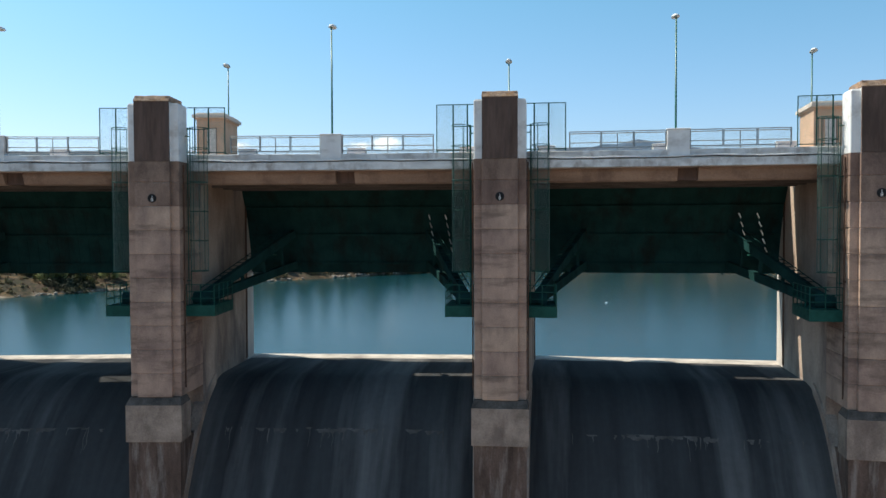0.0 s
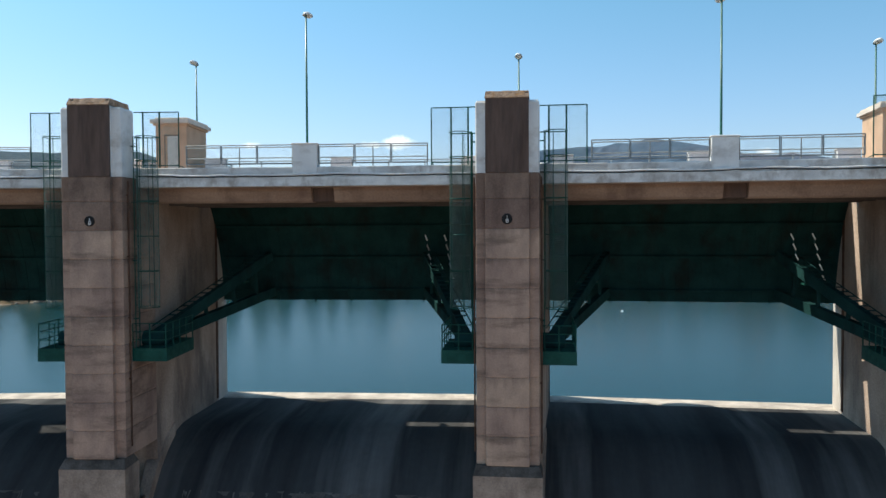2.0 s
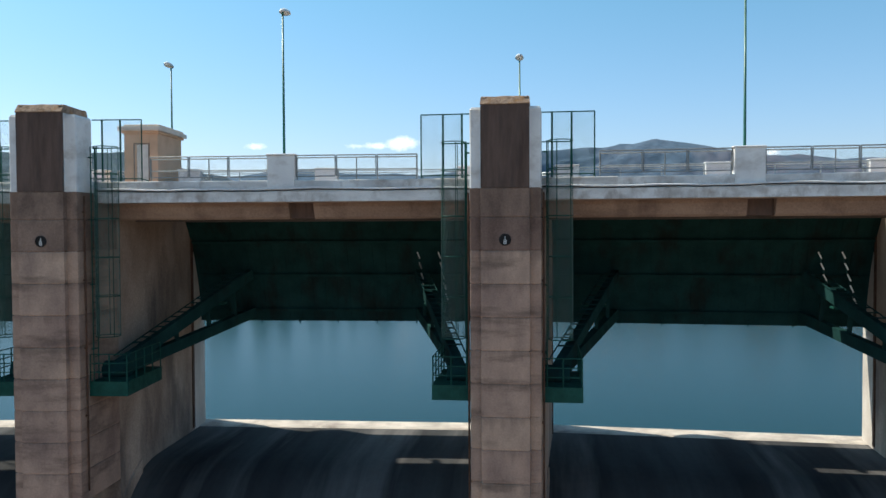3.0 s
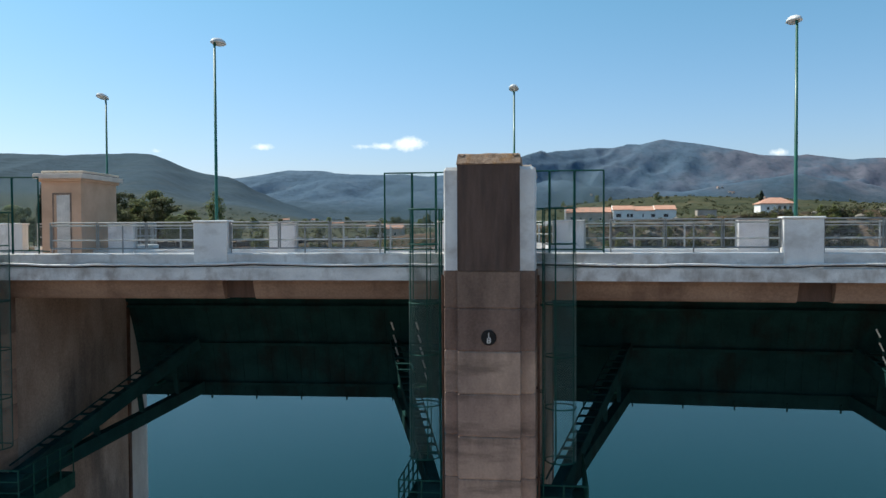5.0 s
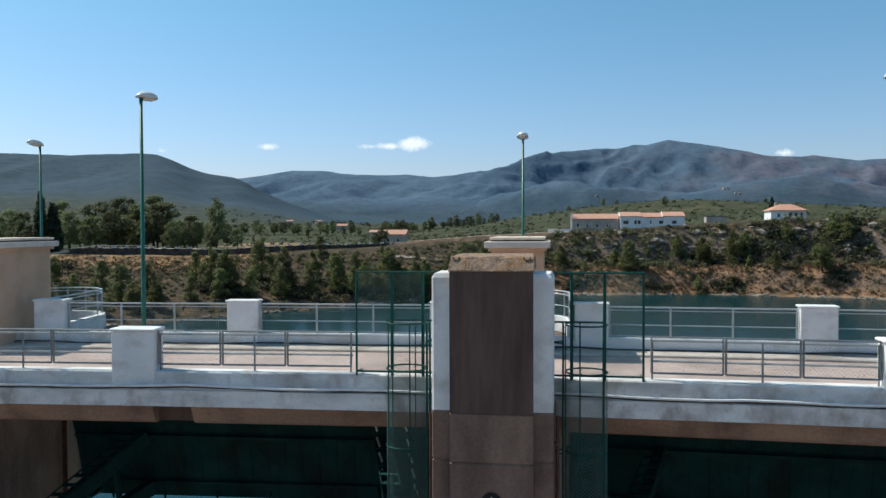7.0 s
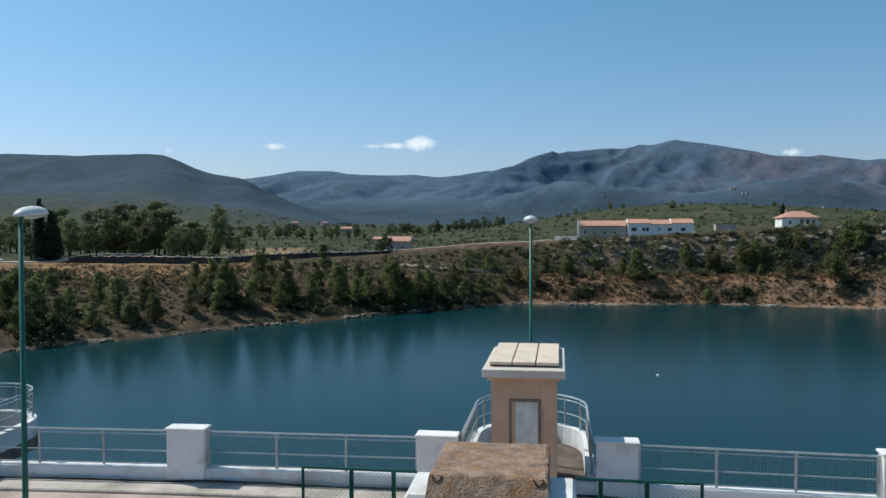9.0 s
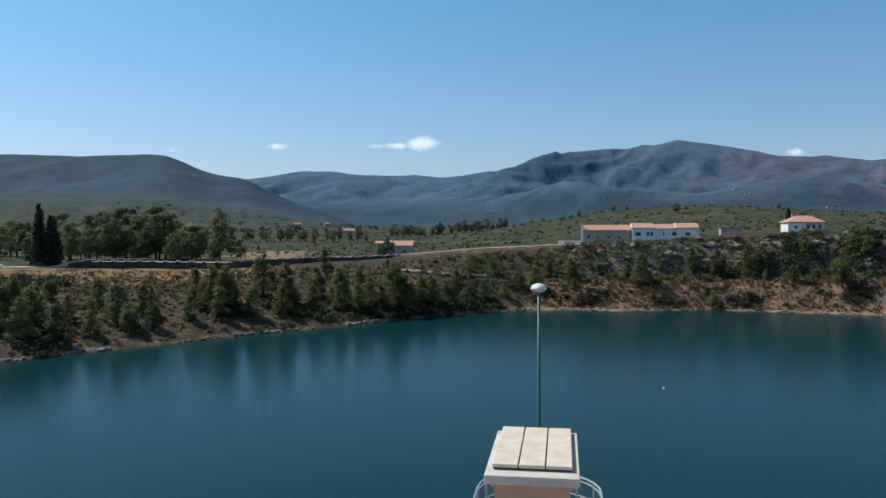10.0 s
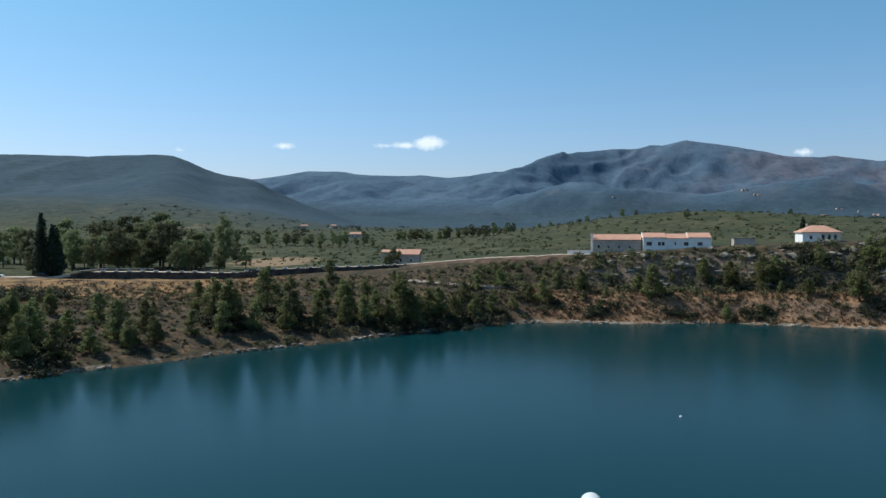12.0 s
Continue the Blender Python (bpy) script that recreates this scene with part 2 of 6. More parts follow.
M_PINE = mat("pine_foliage", (0.185, 0.192, 0.070), 0.8, var=0.2, scale=0.25, fine=3, bump=0, island=0.25, rand=0.3, leafy=0.45)
M_DARKLEAF = mat("dark_cypress_foliage", (0.028, 0.045, 0.022), 0.8, var=0.3, scale=0.5, fine=3, bump=0, island=0.35)
M_OLIVE = mat("grey_green_foliage", (0.174, 0.186, 0.082), 0.8, var=0.2, scale=0.25, fine=3, bump=0, island=0.25, rand=0.45, leafy=0.35)
M_SCRUB = mat("scrub_foliage", (0.16, 0.152, 0.078), 0.85, var=0.35, scale=0.15, fine=2, bump=0, island=0.45, leafy=0.35, tint=(0.09, 0.075, 0.04))
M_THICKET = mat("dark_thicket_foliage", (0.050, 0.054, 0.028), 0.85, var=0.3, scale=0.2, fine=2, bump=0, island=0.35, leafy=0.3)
M_MAQUIS = mat("maquis_foliage", (0.115, 0.120, 0.062), 0.85, var=0.3, scale=0.05, fine=1.5, bump=0, island=0.35, leafy=0.4)
M_DRYGRASS = mat("dry_grass", (0.33, 0.195, 0.105), 0.95, var=0.3, scale=0.2, fine=3, bump=0, island=0.4)
M_ROCK = mat("pale_shore_rock", (0.33, 0.28, 0.23), 0.95, var=0.35, scale=0.8, fine=4, bump=0.5, island=0.3)
M_TRACK = mat("pale_dirt_road", (0.60, 0.48, 0.38), 0.95, var=0.25, scale=0.3, fine=3, bump=0.2)
M_EARTH = mat("red_earth_cutting", (0.19, 0.112, 0.072), 0.95, var=0.35, scale=0.4, fine=3, bump=0.4, tint=(0.09, 0.062, 0.042))
M_RETAIN = mat("dark_stone_retaining_wall", (0.09, 0.075, 0.065), 0.95, var=0.4, scale=0.5, fine=2.5, bump=0.5)


# ---------------------------------------------------------------- building blocks
def obj(name, bm, material, parent=None, label="", smooth=False):
    me = bpy.data.meshes.new(name)
    bm.normal_update()
    bm.to_mesh(me)
    bm.free()
    me.materials.append(material)
    if smooth:
        me.polygons.foreach_set("use_smooth", [True] * len(me.polygons))
    ob = new(name, me)
    if parent:
        ob.parent = parent
    if label:
        ob["label"] = label
    return ob


def part(name, bm, material, parent, label="", smooth=False):
    return obj(name, bm, material, parent, label, smooth)


def thing(name, label, category, group="", kind="", at=(0, 0, 0), turn=0):
    e = new(name)
    e.empty_display_size = 0.2
    e.matrix_world = pose(*at, 0, 0, turn)
    return tagged(e, label, category, group, kind)


def box(bm, x0, x1, y0, y1, z0, z1, b=0.0):
    """A box; b chamfers its four upright edges and its top edges."""
    if b <= 0:
        v = [bm.verts.new((x, y, z)) for z in (z0, z1) for x, y in ((x0, y0), (x1, y0), (x1, y1), (x0, y1))]
        for f in ((3, 2, 1, 0), (4, 5, 6, 7), (0, 1, 5, 4), (1, 2, 6, 5), (2, 3, 7, 6), (3, 0, 4, 7)):
            bm.faces.new([v[i] for i in f])
        return
    def ring(i, z):
        c = [(x0 + i + b, y0 + i), (x1 - i - b, y0 + i), (x1 - i, y0 + i + b), (x1 - i, y1 - i - b),
             (x1 - i - b, y1 - i), (x0 + i + b, y1 - i), (x0 + i, y1 - i - b), (x0 + i, y0 + i + b)]
        return [bm.verts.new((x, y, z)) for x, y in c]
    loft(bm, [ring(b, z0), ring(0, z0 + b), ring(0, z1 - b), ring(b, z1)])


def loft(bm, rings, cap=True):
    n = len(rings[0])
    for a, c in zip(rings, rings[1:]):
        for i in range(n):
            j = (i + 1) % n
            bm.faces.new((a[i], a[j], c[j], c[i]))
    if cap:
        bm.faces.new(list(reversed(rings[0])))
        bm.faces.new(rings[-1])


def prism(bm, poly, z0, z1, inset=0.0):
    """An upright prism of a plan polygon (anticlockwise); inset chamfers both ends."""
    if inset:
        cx, cy = sum(p[0] for p in poly) / len(poly), sum(p[1] for p in poly) / len(poly)
        small = []
        for x, y in poly:
            d = math.hypot(x - cx, y - cy) or 1
            small.append((x - (x - cx) / d * inset * 1.3, y - (y - cy) / d * inset * 1.3))
        lay = [(small, z0), (poly, z0 + inset), (poly, z1 - inset), (small, z1)]
    else:
        lay = [(poly, z0), (poly, z1)]
    loft(bm, [[bm.verts.new((x, y, z)) for x, y in p] for p, z in lay])


def along_x(bm, prof, x0, x1):
    """A profile in (y, z), anticlockwise seen from +x, drawn out along x."""
    loft(bm, [[bm.verts.new((x, y, z)) for y, z in prof] for x in (x0, x1)])


def tube(bm, pts, r, n=6, closed=False):
    """A round bar through points; r may be one radius or one a point."""
    pts = [Vector(p) for p in pts]
    rs = r if isinstance(r, (list, tuple)) else [r] * len(pts)
    rings = []
    for i, p in enumerate(pts):
        if closed:
            d = pts[(i + 1) % len(pts)] - pts[i - 1]
        else:
            d = pts[min(i + 1, len(pts) - 1)] - pts[max(i - 1, 0)]
        d.normalize()
        up = Vector((0, 0, 1)) if abs(d.z) < 0.95 else Vector((0, 1, 0))
        a = d.cross(up).normalized()
        c = a.cross(d)
        rings.append([bm.verts.new(p + (a * math.cos(k) + c * math.sin(k)) * rs[i]) for k in (2 * math.pi * q / n for q in range(n))])
    if closed:
        rings.append(rings[0])
    loft(bm, rings, cap=not closed)


def beam(bm, p0, p1, w, h):
    """A rectangular bar from p0 to p1, w across and h high."""
    p0, p1 = Vector(p0), Vector(p1)
    d = (p1 - p0).normalized()
    up = Vector((0, 0, 1)) if abs(d.z) < 0.95 else Vector((0, 1, 0))
    a = d.cross(up).normalized()
    c = a.cross(d)
    loft(bm, [[bm.verts.new(p + a * sx * w / 2 + c * sz * h / 2) for sx, sz in ((-1, -1), (1, -1), (1, 1), (-1, 1))] for p in (p0, p1)])


def wire_net(bm, x0, x1, z0, z1, y, step, r):
    """Chain-link netting in an upright plane: two sets of slanting wires."""
    w, h = x1 - x0, z1 - z0
    n = int((w + h) / step)
    for s in (1, -1):
        for i in range(1, n):
            c = i * step
            a0, b0 = (c, 0) if c < w else (w, c - w)
            a1, b1 = (0, c) if c < h else (c - h, h)
            if s < 0:
                a0, a1 = w - a0, w - a1
            thin(bm, (x0 + a0, y, z0 + b0), (x0 + a1, y, z0 + b1), r)


def thin(bm, p0, p1, r):
    """A three-sided wire."""
    p0, p1 = Vector(p0), Vector(p1)
    d = (p1 - p0).normalized()
    up = Vector((0, 1, 0)) if abs(d.y) < 0.9 else Vector((1, 0, 0))
    a = d.cross(up).normalized()
    c = a.cross(d)
    off = [a * math.cos(k) * r + c * math.sin(k) * r for k in (0, 2.094, 4.189)]
    u, v = [bm.verts.new(p0 + o) for o in off], [bm.verts.new(p1 + o) for o in off]
    for i in range(3):
        j = (i + 1) % 3
        bm.faces.new((u[i], u[j], v[j], v[i]))


BM = bmesh.new
S = 17.3                 # pier spacing
R = 180.0                # radius of the dam's curve in plan, to the piers' fronts
W = 1.27                 # half the thickness of a pier at its front
PIERS = (-2, -1, 0, 1, 2)
BAYS = (-1.5, -0.5, 0.5, 1.5)
HB = S / 2 - W           # half the clear width of a bay
FLARE = math.tan(S / R / 2)
DECK_Y0, DECK_Y1 = 1.6, 9.3
FAR_DX = 0.17            # the upstream parapet sits a little off the piers' axes
WATER_Z = -20.3


def radial(k, x=0.0, y=0.0, z=0.0, turn=0.0):
    """The pose of a place given along and across the curved dam: k counts pier spacings from the middle pier."""
    return Matrix.Translation((0, -R, 0)) @ Matrix.Rotation(-k * S / R, 4, "Z") @ pose(x, y + R, z, 0, 0, turn)


def bend(x, y):
    return (R + y) * math.sin(x / R), (R + y) * math.cos(x / R) - R


def along_curve(bm, prof, x0, x1, step=2.5):
    """A profile in (y, z) drawn out along the dam's curve."""
    n = max(1, int(abs(x1 - x0) / step))
    loft(bm, [[bm.verts.new((*bend(x0 + (x1 - x0) * i / n, y), z)) for y, z in prof] for i in range(n + 1)])


# ---------------------------------------------------------------- ground
def lerp(v, xs, ys):
    return np.interp(v, xs, ys)


def sstep(v):
    v = np.clip(v, 0, 1)
    return v * v * (3 - 2 * v)


BANK_SLOPE = ((-250, -110, -30, 0, 90, 200), (0.75, 0.66, 0.72, 0.95, 0.95, 0.8))
BANK_RUN = ((-250, -164, -119, -94, -68, -34, 7, 40, 90, 200), (106, 100, 76, 66, 59, 41, 36, 32, 34, 43))


def shore_y(x):
    return lerp(x, (-600, -260, -150, -117, -84, -44, -12, 14, 54, 97, 170, 310, 700), (-150, 10, 100, 142, 187, 233, 262, 261, 267, 259, 222, 130, -150))


def plateau(x):
    return lerp(x, (-400, -165, -120, -92, -66, -34, 7, 40, 90, 200, 500), (-3, -5.6, -6.8, -5.0, -4.0, -1.2, 1.2, 3.3, 6.0, 8, 9))


def fbm(x, y, scale, octaves=4, seed=0.0):
    """Layered value noise for arrays."""
    out = np.zeros(np.shape(x))
    amp, tot = 1.0, 0.0
    for o in range(octaves):
        u, v = x / scale + seed + 17.3 * o, y / scale + seed * 1.7 + 9.1 * o
        iu, iv = np.floor(u), np.floor(v)
        fu, fv = u - iu, v - iv
        fu, fv = fu * fu * (3 - 2 * fu), fv * fv * (3 - 2 * fv)

        def h(a, c):
            q = np.sin(a * 127.1 + c * 311.7) * 43758.5453
            return q - np.floor(q)
        val = (h(iu, iv) * (1 - fu) + h(iu + 1, iv) * fu) * (1 - fv) + (h(iu, iv + 1) * (1 - fu) + h(iu + 1, iv + 1) * fu) * fv
        out += amp * (val * 2 - 1)
        tot += amp
        amp *= 0.5
        scale /= 2
    return out / tot


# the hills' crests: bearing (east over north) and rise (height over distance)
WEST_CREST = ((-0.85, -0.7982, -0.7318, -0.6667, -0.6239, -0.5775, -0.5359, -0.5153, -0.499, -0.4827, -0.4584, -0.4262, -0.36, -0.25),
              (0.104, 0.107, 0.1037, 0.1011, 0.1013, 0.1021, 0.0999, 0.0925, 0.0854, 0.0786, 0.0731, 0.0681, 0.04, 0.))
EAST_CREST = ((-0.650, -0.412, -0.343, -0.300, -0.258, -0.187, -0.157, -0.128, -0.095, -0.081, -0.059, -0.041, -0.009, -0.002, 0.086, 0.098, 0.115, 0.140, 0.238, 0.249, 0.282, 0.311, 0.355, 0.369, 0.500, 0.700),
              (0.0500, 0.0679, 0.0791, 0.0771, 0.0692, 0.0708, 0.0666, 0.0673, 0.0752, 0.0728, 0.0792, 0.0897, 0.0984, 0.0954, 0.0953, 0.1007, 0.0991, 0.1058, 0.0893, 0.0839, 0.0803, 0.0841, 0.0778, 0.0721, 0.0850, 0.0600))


def ground_z(x, y):
    x, y = np.asarray(x, float), np.asarray(y, float)
    slope = lerp(x, *BANK_SLOPE)
    d = (y - shore_y(x)) * slope + 3.0 * fbm(x, y, 22, 3, 2.0)
    run = lerp(x, *BANK_RUN)
    top = plateau(x)
    u = np.clip(d / run, 0, 1)
    left = u ** 0.85
    right = 0.38 * sstep(u / 0.45) + 0.62 * sstep((u - 0.5) / 0.48)
    k = sstep((x + 45) / 70)
    prof = left * (1 - k) + right * k
    z = WATER_Z + (top - WATER_Z) * prof
    z = np.where(d < 0, np.maximum(WATER_Z + d * 0.35, -34), z)
    z += 0.9 * fbm(x, y, 9, 3, 5.0) * sstep(d / 6) * np.where(d < run, 1.0, 0.35)
    # the plain climbs towards the hills
    far = np.maximum(y - 335, 0)
    z += np.where(d > 0, 1, 0) * (0.017 * np.minimum(far, 1400) + 2.2 * fbm(x, y, 160, 3, 1.0) * sstep(far / 200))
    z += np.where(d > 0, 1, 0) * 13 * np.exp(-((x - 75) / 130) ** 2 - ((y - 560) / 120) ** 2)
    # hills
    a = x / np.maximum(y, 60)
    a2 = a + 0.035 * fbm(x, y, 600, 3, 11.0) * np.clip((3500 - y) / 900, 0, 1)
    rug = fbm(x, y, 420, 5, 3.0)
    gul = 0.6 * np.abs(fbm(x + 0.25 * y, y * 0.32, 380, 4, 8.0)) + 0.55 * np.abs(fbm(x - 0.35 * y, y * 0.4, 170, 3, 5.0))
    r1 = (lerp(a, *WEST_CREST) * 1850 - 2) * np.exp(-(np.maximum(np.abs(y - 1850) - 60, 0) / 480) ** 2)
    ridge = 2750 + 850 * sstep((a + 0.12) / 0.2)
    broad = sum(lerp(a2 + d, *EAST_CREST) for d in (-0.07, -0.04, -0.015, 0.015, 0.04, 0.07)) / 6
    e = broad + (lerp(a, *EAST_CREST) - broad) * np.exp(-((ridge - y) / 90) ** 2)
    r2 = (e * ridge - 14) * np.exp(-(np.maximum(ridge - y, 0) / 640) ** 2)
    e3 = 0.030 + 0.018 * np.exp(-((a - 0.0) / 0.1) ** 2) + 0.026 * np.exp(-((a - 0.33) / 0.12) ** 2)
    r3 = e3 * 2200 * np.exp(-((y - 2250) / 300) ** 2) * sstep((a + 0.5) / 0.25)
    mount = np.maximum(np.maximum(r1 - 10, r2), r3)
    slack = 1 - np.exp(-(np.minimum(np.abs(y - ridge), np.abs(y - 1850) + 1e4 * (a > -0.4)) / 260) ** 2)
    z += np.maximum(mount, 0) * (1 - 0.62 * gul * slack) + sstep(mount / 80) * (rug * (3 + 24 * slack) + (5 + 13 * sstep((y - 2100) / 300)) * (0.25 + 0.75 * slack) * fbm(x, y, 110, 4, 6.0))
    # downstream of the dam the valley drops
    down = sstep((30 - y) / 60)
    valley = np.where(np.abs(x) < 60, -31, -31 + 40 * sstep((np.abs(x) - 60) / 120)) + 1.2 * fbm(x, y, 40, 3, 4.0)
    z = z * (1 - down) + np.minimum(valley, np.where(y > -60, 20, 30)) * down
    return z


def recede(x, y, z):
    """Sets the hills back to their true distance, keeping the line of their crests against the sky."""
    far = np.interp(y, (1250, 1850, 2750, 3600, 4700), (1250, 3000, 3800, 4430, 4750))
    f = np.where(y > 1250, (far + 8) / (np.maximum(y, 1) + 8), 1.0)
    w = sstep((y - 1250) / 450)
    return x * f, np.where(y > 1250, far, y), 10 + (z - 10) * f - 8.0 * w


def axis(fine0, fine1, step, lo, hi, grow):
    v = list(np.arange(fine0, fine1 + 0.01, step))
    s = step
    while v[-1] < hi:
        s = min(s * grow, 21)
        v.append(v[-1] + s)
    s, w = step, [fine0]
    while w[-1] > lo:
        s = min(s * grow, 21)
        w.append(w[-1] - s)
    return np.array(sorted(w[1:]) + v)


def grid_mesh(name, xs, ys, zfun, material):
    X, Y = np.meshgrid(xs, ys)
    Z = zfun(X, Y)
    co = np.stack(recede(X, Y, Z), -1).reshape(-1, 3)
    nx, ny = len(xs), len(ys)
    i = np.arange(nx * ny).reshape(ny, nx)
    q = np.stack([i[:-1, :-1], i[:-1, 1:], i[1:, 1:], i[1:, :-1]], -1).reshape(-1, 4)
    me = bpy.data.meshes.new(name)
    me.from_pydata(co.tolist(), [], q.tolist())
    me.polygons.foreach_set("use_smooth", [True] * len(me.polygons))
    me.materials.append(material)
    return new(name, me)


def ground_material():
    m = bpy.data.materials.new("dry_scrubland_ground")
    m.use_nodes = True
    n, l = m.node_tree.nodes, m.node_tree.links
    b = n["Principled BSDF"]
    b.inputs["Roughness"].default_value, b.inputs["Specular IOR Level"].default_value = 1.0, 0.1
    geo = n.new("ShaderNodeNewGeometry")
    sep = n.new("ShaderNodeSeparateXYZ")
    l.new(geo.outputs["Position"], sep.inputs[0])
    nrm = n.new("ShaderNodeSeparateXYZ")
    l.new(geo.outputs["Normal"], nrm.inputs[0])

    def ns(s, d=5, kind="N", stretch=None):
        t = n.new("ShaderNodeTexNoise" if kind == "N" else "ShaderNodeTexVoronoi")
        t.inputs["Scale"].default_value = s
        if kind == "N":
            t.inputs["Detail"].default_value, t.inputs["Roughness"].default_value = d, 0.65
        vec = geo.outputs["Position"]
        if stretch:
            mp = n.new("ShaderNodeMapping")
            mp.inputs["Scale"].default_value = stretch
            l.new(vec, mp.inputs["Vector"])
            vec = mp.outputs[0]
        l.new(vec, t.inputs["Vector"])
        return t.outputs["Fac" if kind == "N" else "Distance"]

    def rm(v, lo, hi, a=0.0, c=1.0):
        r = n.new("ShaderNodeMapRange")
        for k, q in (("From Min", lo), ("From Max", hi), ("To Min", a), ("To Max", c)):
            r.inputs[k].default_value = q
        l.new(v, r.inputs["Value"])
        return r.outputs[0]

    def mx(f, a, c):
        x = n.new("ShaderNodeMix")
        x.data_type = "RGBA"
        l.new(f, x.inputs["Factor"])
        for k, q in (("A", a), ("B", c)):
            if hasattr(q, "links"):
                l.new(q, x.inputs[k])
            else:
                x.inputs[k].default_value = (*q, 1)
        return x.outputs["Result"]

    def mul(a, c):
        x = n.new("ShaderNodeMath")
        x.operation = "MULTIPLY"
        l.new(a, x.inputs[0])
        l.new(c, x.inputs[1])
        return x.outputs[0]

    # bank: dry grass, bare earth, thin scrub
    bank = mx(rm(ns(0.10, 6), 0.4, 0.6), (0.092, 0.062, 0.043), (0.040, 0.035, 0.024))
    bank = mx(rm(ns(0.13, 6), 0.54, 0.64, 0, 0.85), bank, (0.17, 0.105, 0.056))
    bank = mx(rm(ns(0.33, 6), 0.54, 0.62, 0, 0.6), bank, (0.19, 0.12, 0.062))
    bank = mx(rm(ns(0.8, 5), 0.5, 0.62, 0, 0.7), bank, (0.030, 0.033, 0.020))
    terrace = mul(mul(rm(sep.outputs["X"], -25, 10), rm(sep.outputs["Z"], -9.5, -12.0)), rm(ns(0.16, 5), 0.32, 0.50))
    bank = mx(terrace, bank, mx(rm(ns(0.5), 0.4, 0.6), (0.35, 0.20, 0.115), (0.19, 0.11, 0.064)))
    bank = mx(rm(ns(0.9, 4), 0.56, 0.68), bank, (0.055, 0.06, 0.03))
    verge = mul(mul(rm(sep.outputs["X"], -92, -112), rm(sep.outputs["Z"], -10.5, -8.5)), rm(ns(0.14, 5), 0.42, 0.58))
    bank = mx(verge, bank, (0.29, 0.17, 0.08))
    # rock where it is steep
    bank = mx(rm(nrm.outputs["Z"], 0.82, 0.66), bank, mx(rm(ns(0.6), 0.4, 0.6), (0.24, 0.175, 0.13), (0.115, 0.085, 0.066)))
    # pale shore line
    shore = mul(rm(sep.outputs["Z"], WATER_Z + 0.9, WATER_Z + 0.5), rm(sep.outputs["Z"], WATER_Z - 1.2, WATER_Z - 0.3))
    bank = mx(mul(shore, rm(ns(0.12, 5), 0.50, 0.58)), bank, (0.27, 0.21, 0.155))
    # plain: green maquis with darker patches and dry clearings
    plain = mx(rm(ns(0.012, 6), 0.40, 0.6), (0.058, 0.062, 0.030), (0.084, 0.080, 0.043))
    plain = mx(rm(ns(0.045, 6), 0.46, 0.60, 0, 0.85), plain, (0.034, 0.040, 0.021))
    plain = mx(rm(ns(0.17, 5), 0.50, 0.58, 0, 0.8), plain, (0.028, 0.036, 0.019))
    plain = mx(rm(ns(0.06, 6), 0.57, 0.64, 0, 0.6), plain, (0.125, 0.098, 0.056))
    plain = mx(rm(ns(0.008, 6), 0.60, 0.68, 0, 0.7), plain, (0.15, 0.12, 0.07))
    # a sandy clearing behind the lake road
    off = n.new("ShaderNodeVectorMath")
    off.operation = "SUBTRACT"
    off.inputs[1].default_value = (-148, 376, -5)
    l.new(geo.outputs["Position"], off.inputs[0])
    squash = n.new("ShaderNodeVectorMath")
    squash.operation = "MULTIPLY"
    squash.inputs[1].default_value = (1 / 24, 1 / 48, 0)
    l.new(off.outputs[0], squash.inputs[0])
    span = n.new("ShaderNodeVectorMath")
    span.operation = "LENGTH"
    l.new(squash.outputs[0], span.inputs[0])
    ragged = n.new("ShaderNodeMath")
    ragged.operation = "MULTIPLY_ADD"
    ragged.inputs[1].default_value = 1.6
    l.new(ns(0.07, 5), ragged.inputs[0])
    l.new(span.outputs["Value"], ragged.inputs[2])
    plain = mx(rm(ragged.outputs[0], 1.75, 1.35), plain, (0.24, 0.165, 0.10))
    # hills: garrigue, darker woods and paler rock, blued by painted-in haze; warm bare slopes on the east
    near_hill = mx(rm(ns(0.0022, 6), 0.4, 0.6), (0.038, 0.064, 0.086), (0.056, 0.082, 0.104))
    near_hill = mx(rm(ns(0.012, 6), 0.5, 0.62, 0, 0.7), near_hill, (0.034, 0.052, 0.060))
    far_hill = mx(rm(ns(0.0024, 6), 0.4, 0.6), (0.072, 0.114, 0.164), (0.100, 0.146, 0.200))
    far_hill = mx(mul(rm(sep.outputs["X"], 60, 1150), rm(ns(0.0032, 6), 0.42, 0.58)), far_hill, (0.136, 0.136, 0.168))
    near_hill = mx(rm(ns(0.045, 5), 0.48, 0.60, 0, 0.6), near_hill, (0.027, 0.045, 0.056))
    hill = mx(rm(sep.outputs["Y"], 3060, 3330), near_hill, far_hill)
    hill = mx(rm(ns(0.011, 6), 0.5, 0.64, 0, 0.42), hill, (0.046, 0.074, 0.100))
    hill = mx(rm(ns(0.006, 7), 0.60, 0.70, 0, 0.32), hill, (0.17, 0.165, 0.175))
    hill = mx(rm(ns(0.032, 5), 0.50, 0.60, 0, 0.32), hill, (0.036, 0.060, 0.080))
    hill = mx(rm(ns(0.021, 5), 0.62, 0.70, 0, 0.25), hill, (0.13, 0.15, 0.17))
    west = n.new("ShaderNodeMath")      # the plateau's edge runs aslant on the west
    west.operation = "MINIMUM"
    west.inputs[1].default_value = -34
    l.new(sep.outputs["X"], west.inputs[0])
    edge = n.new("ShaderNodeMath")
    edge.operation = "MULTIPLY_ADD"
    edge.inputs[1].default_value = -0.43
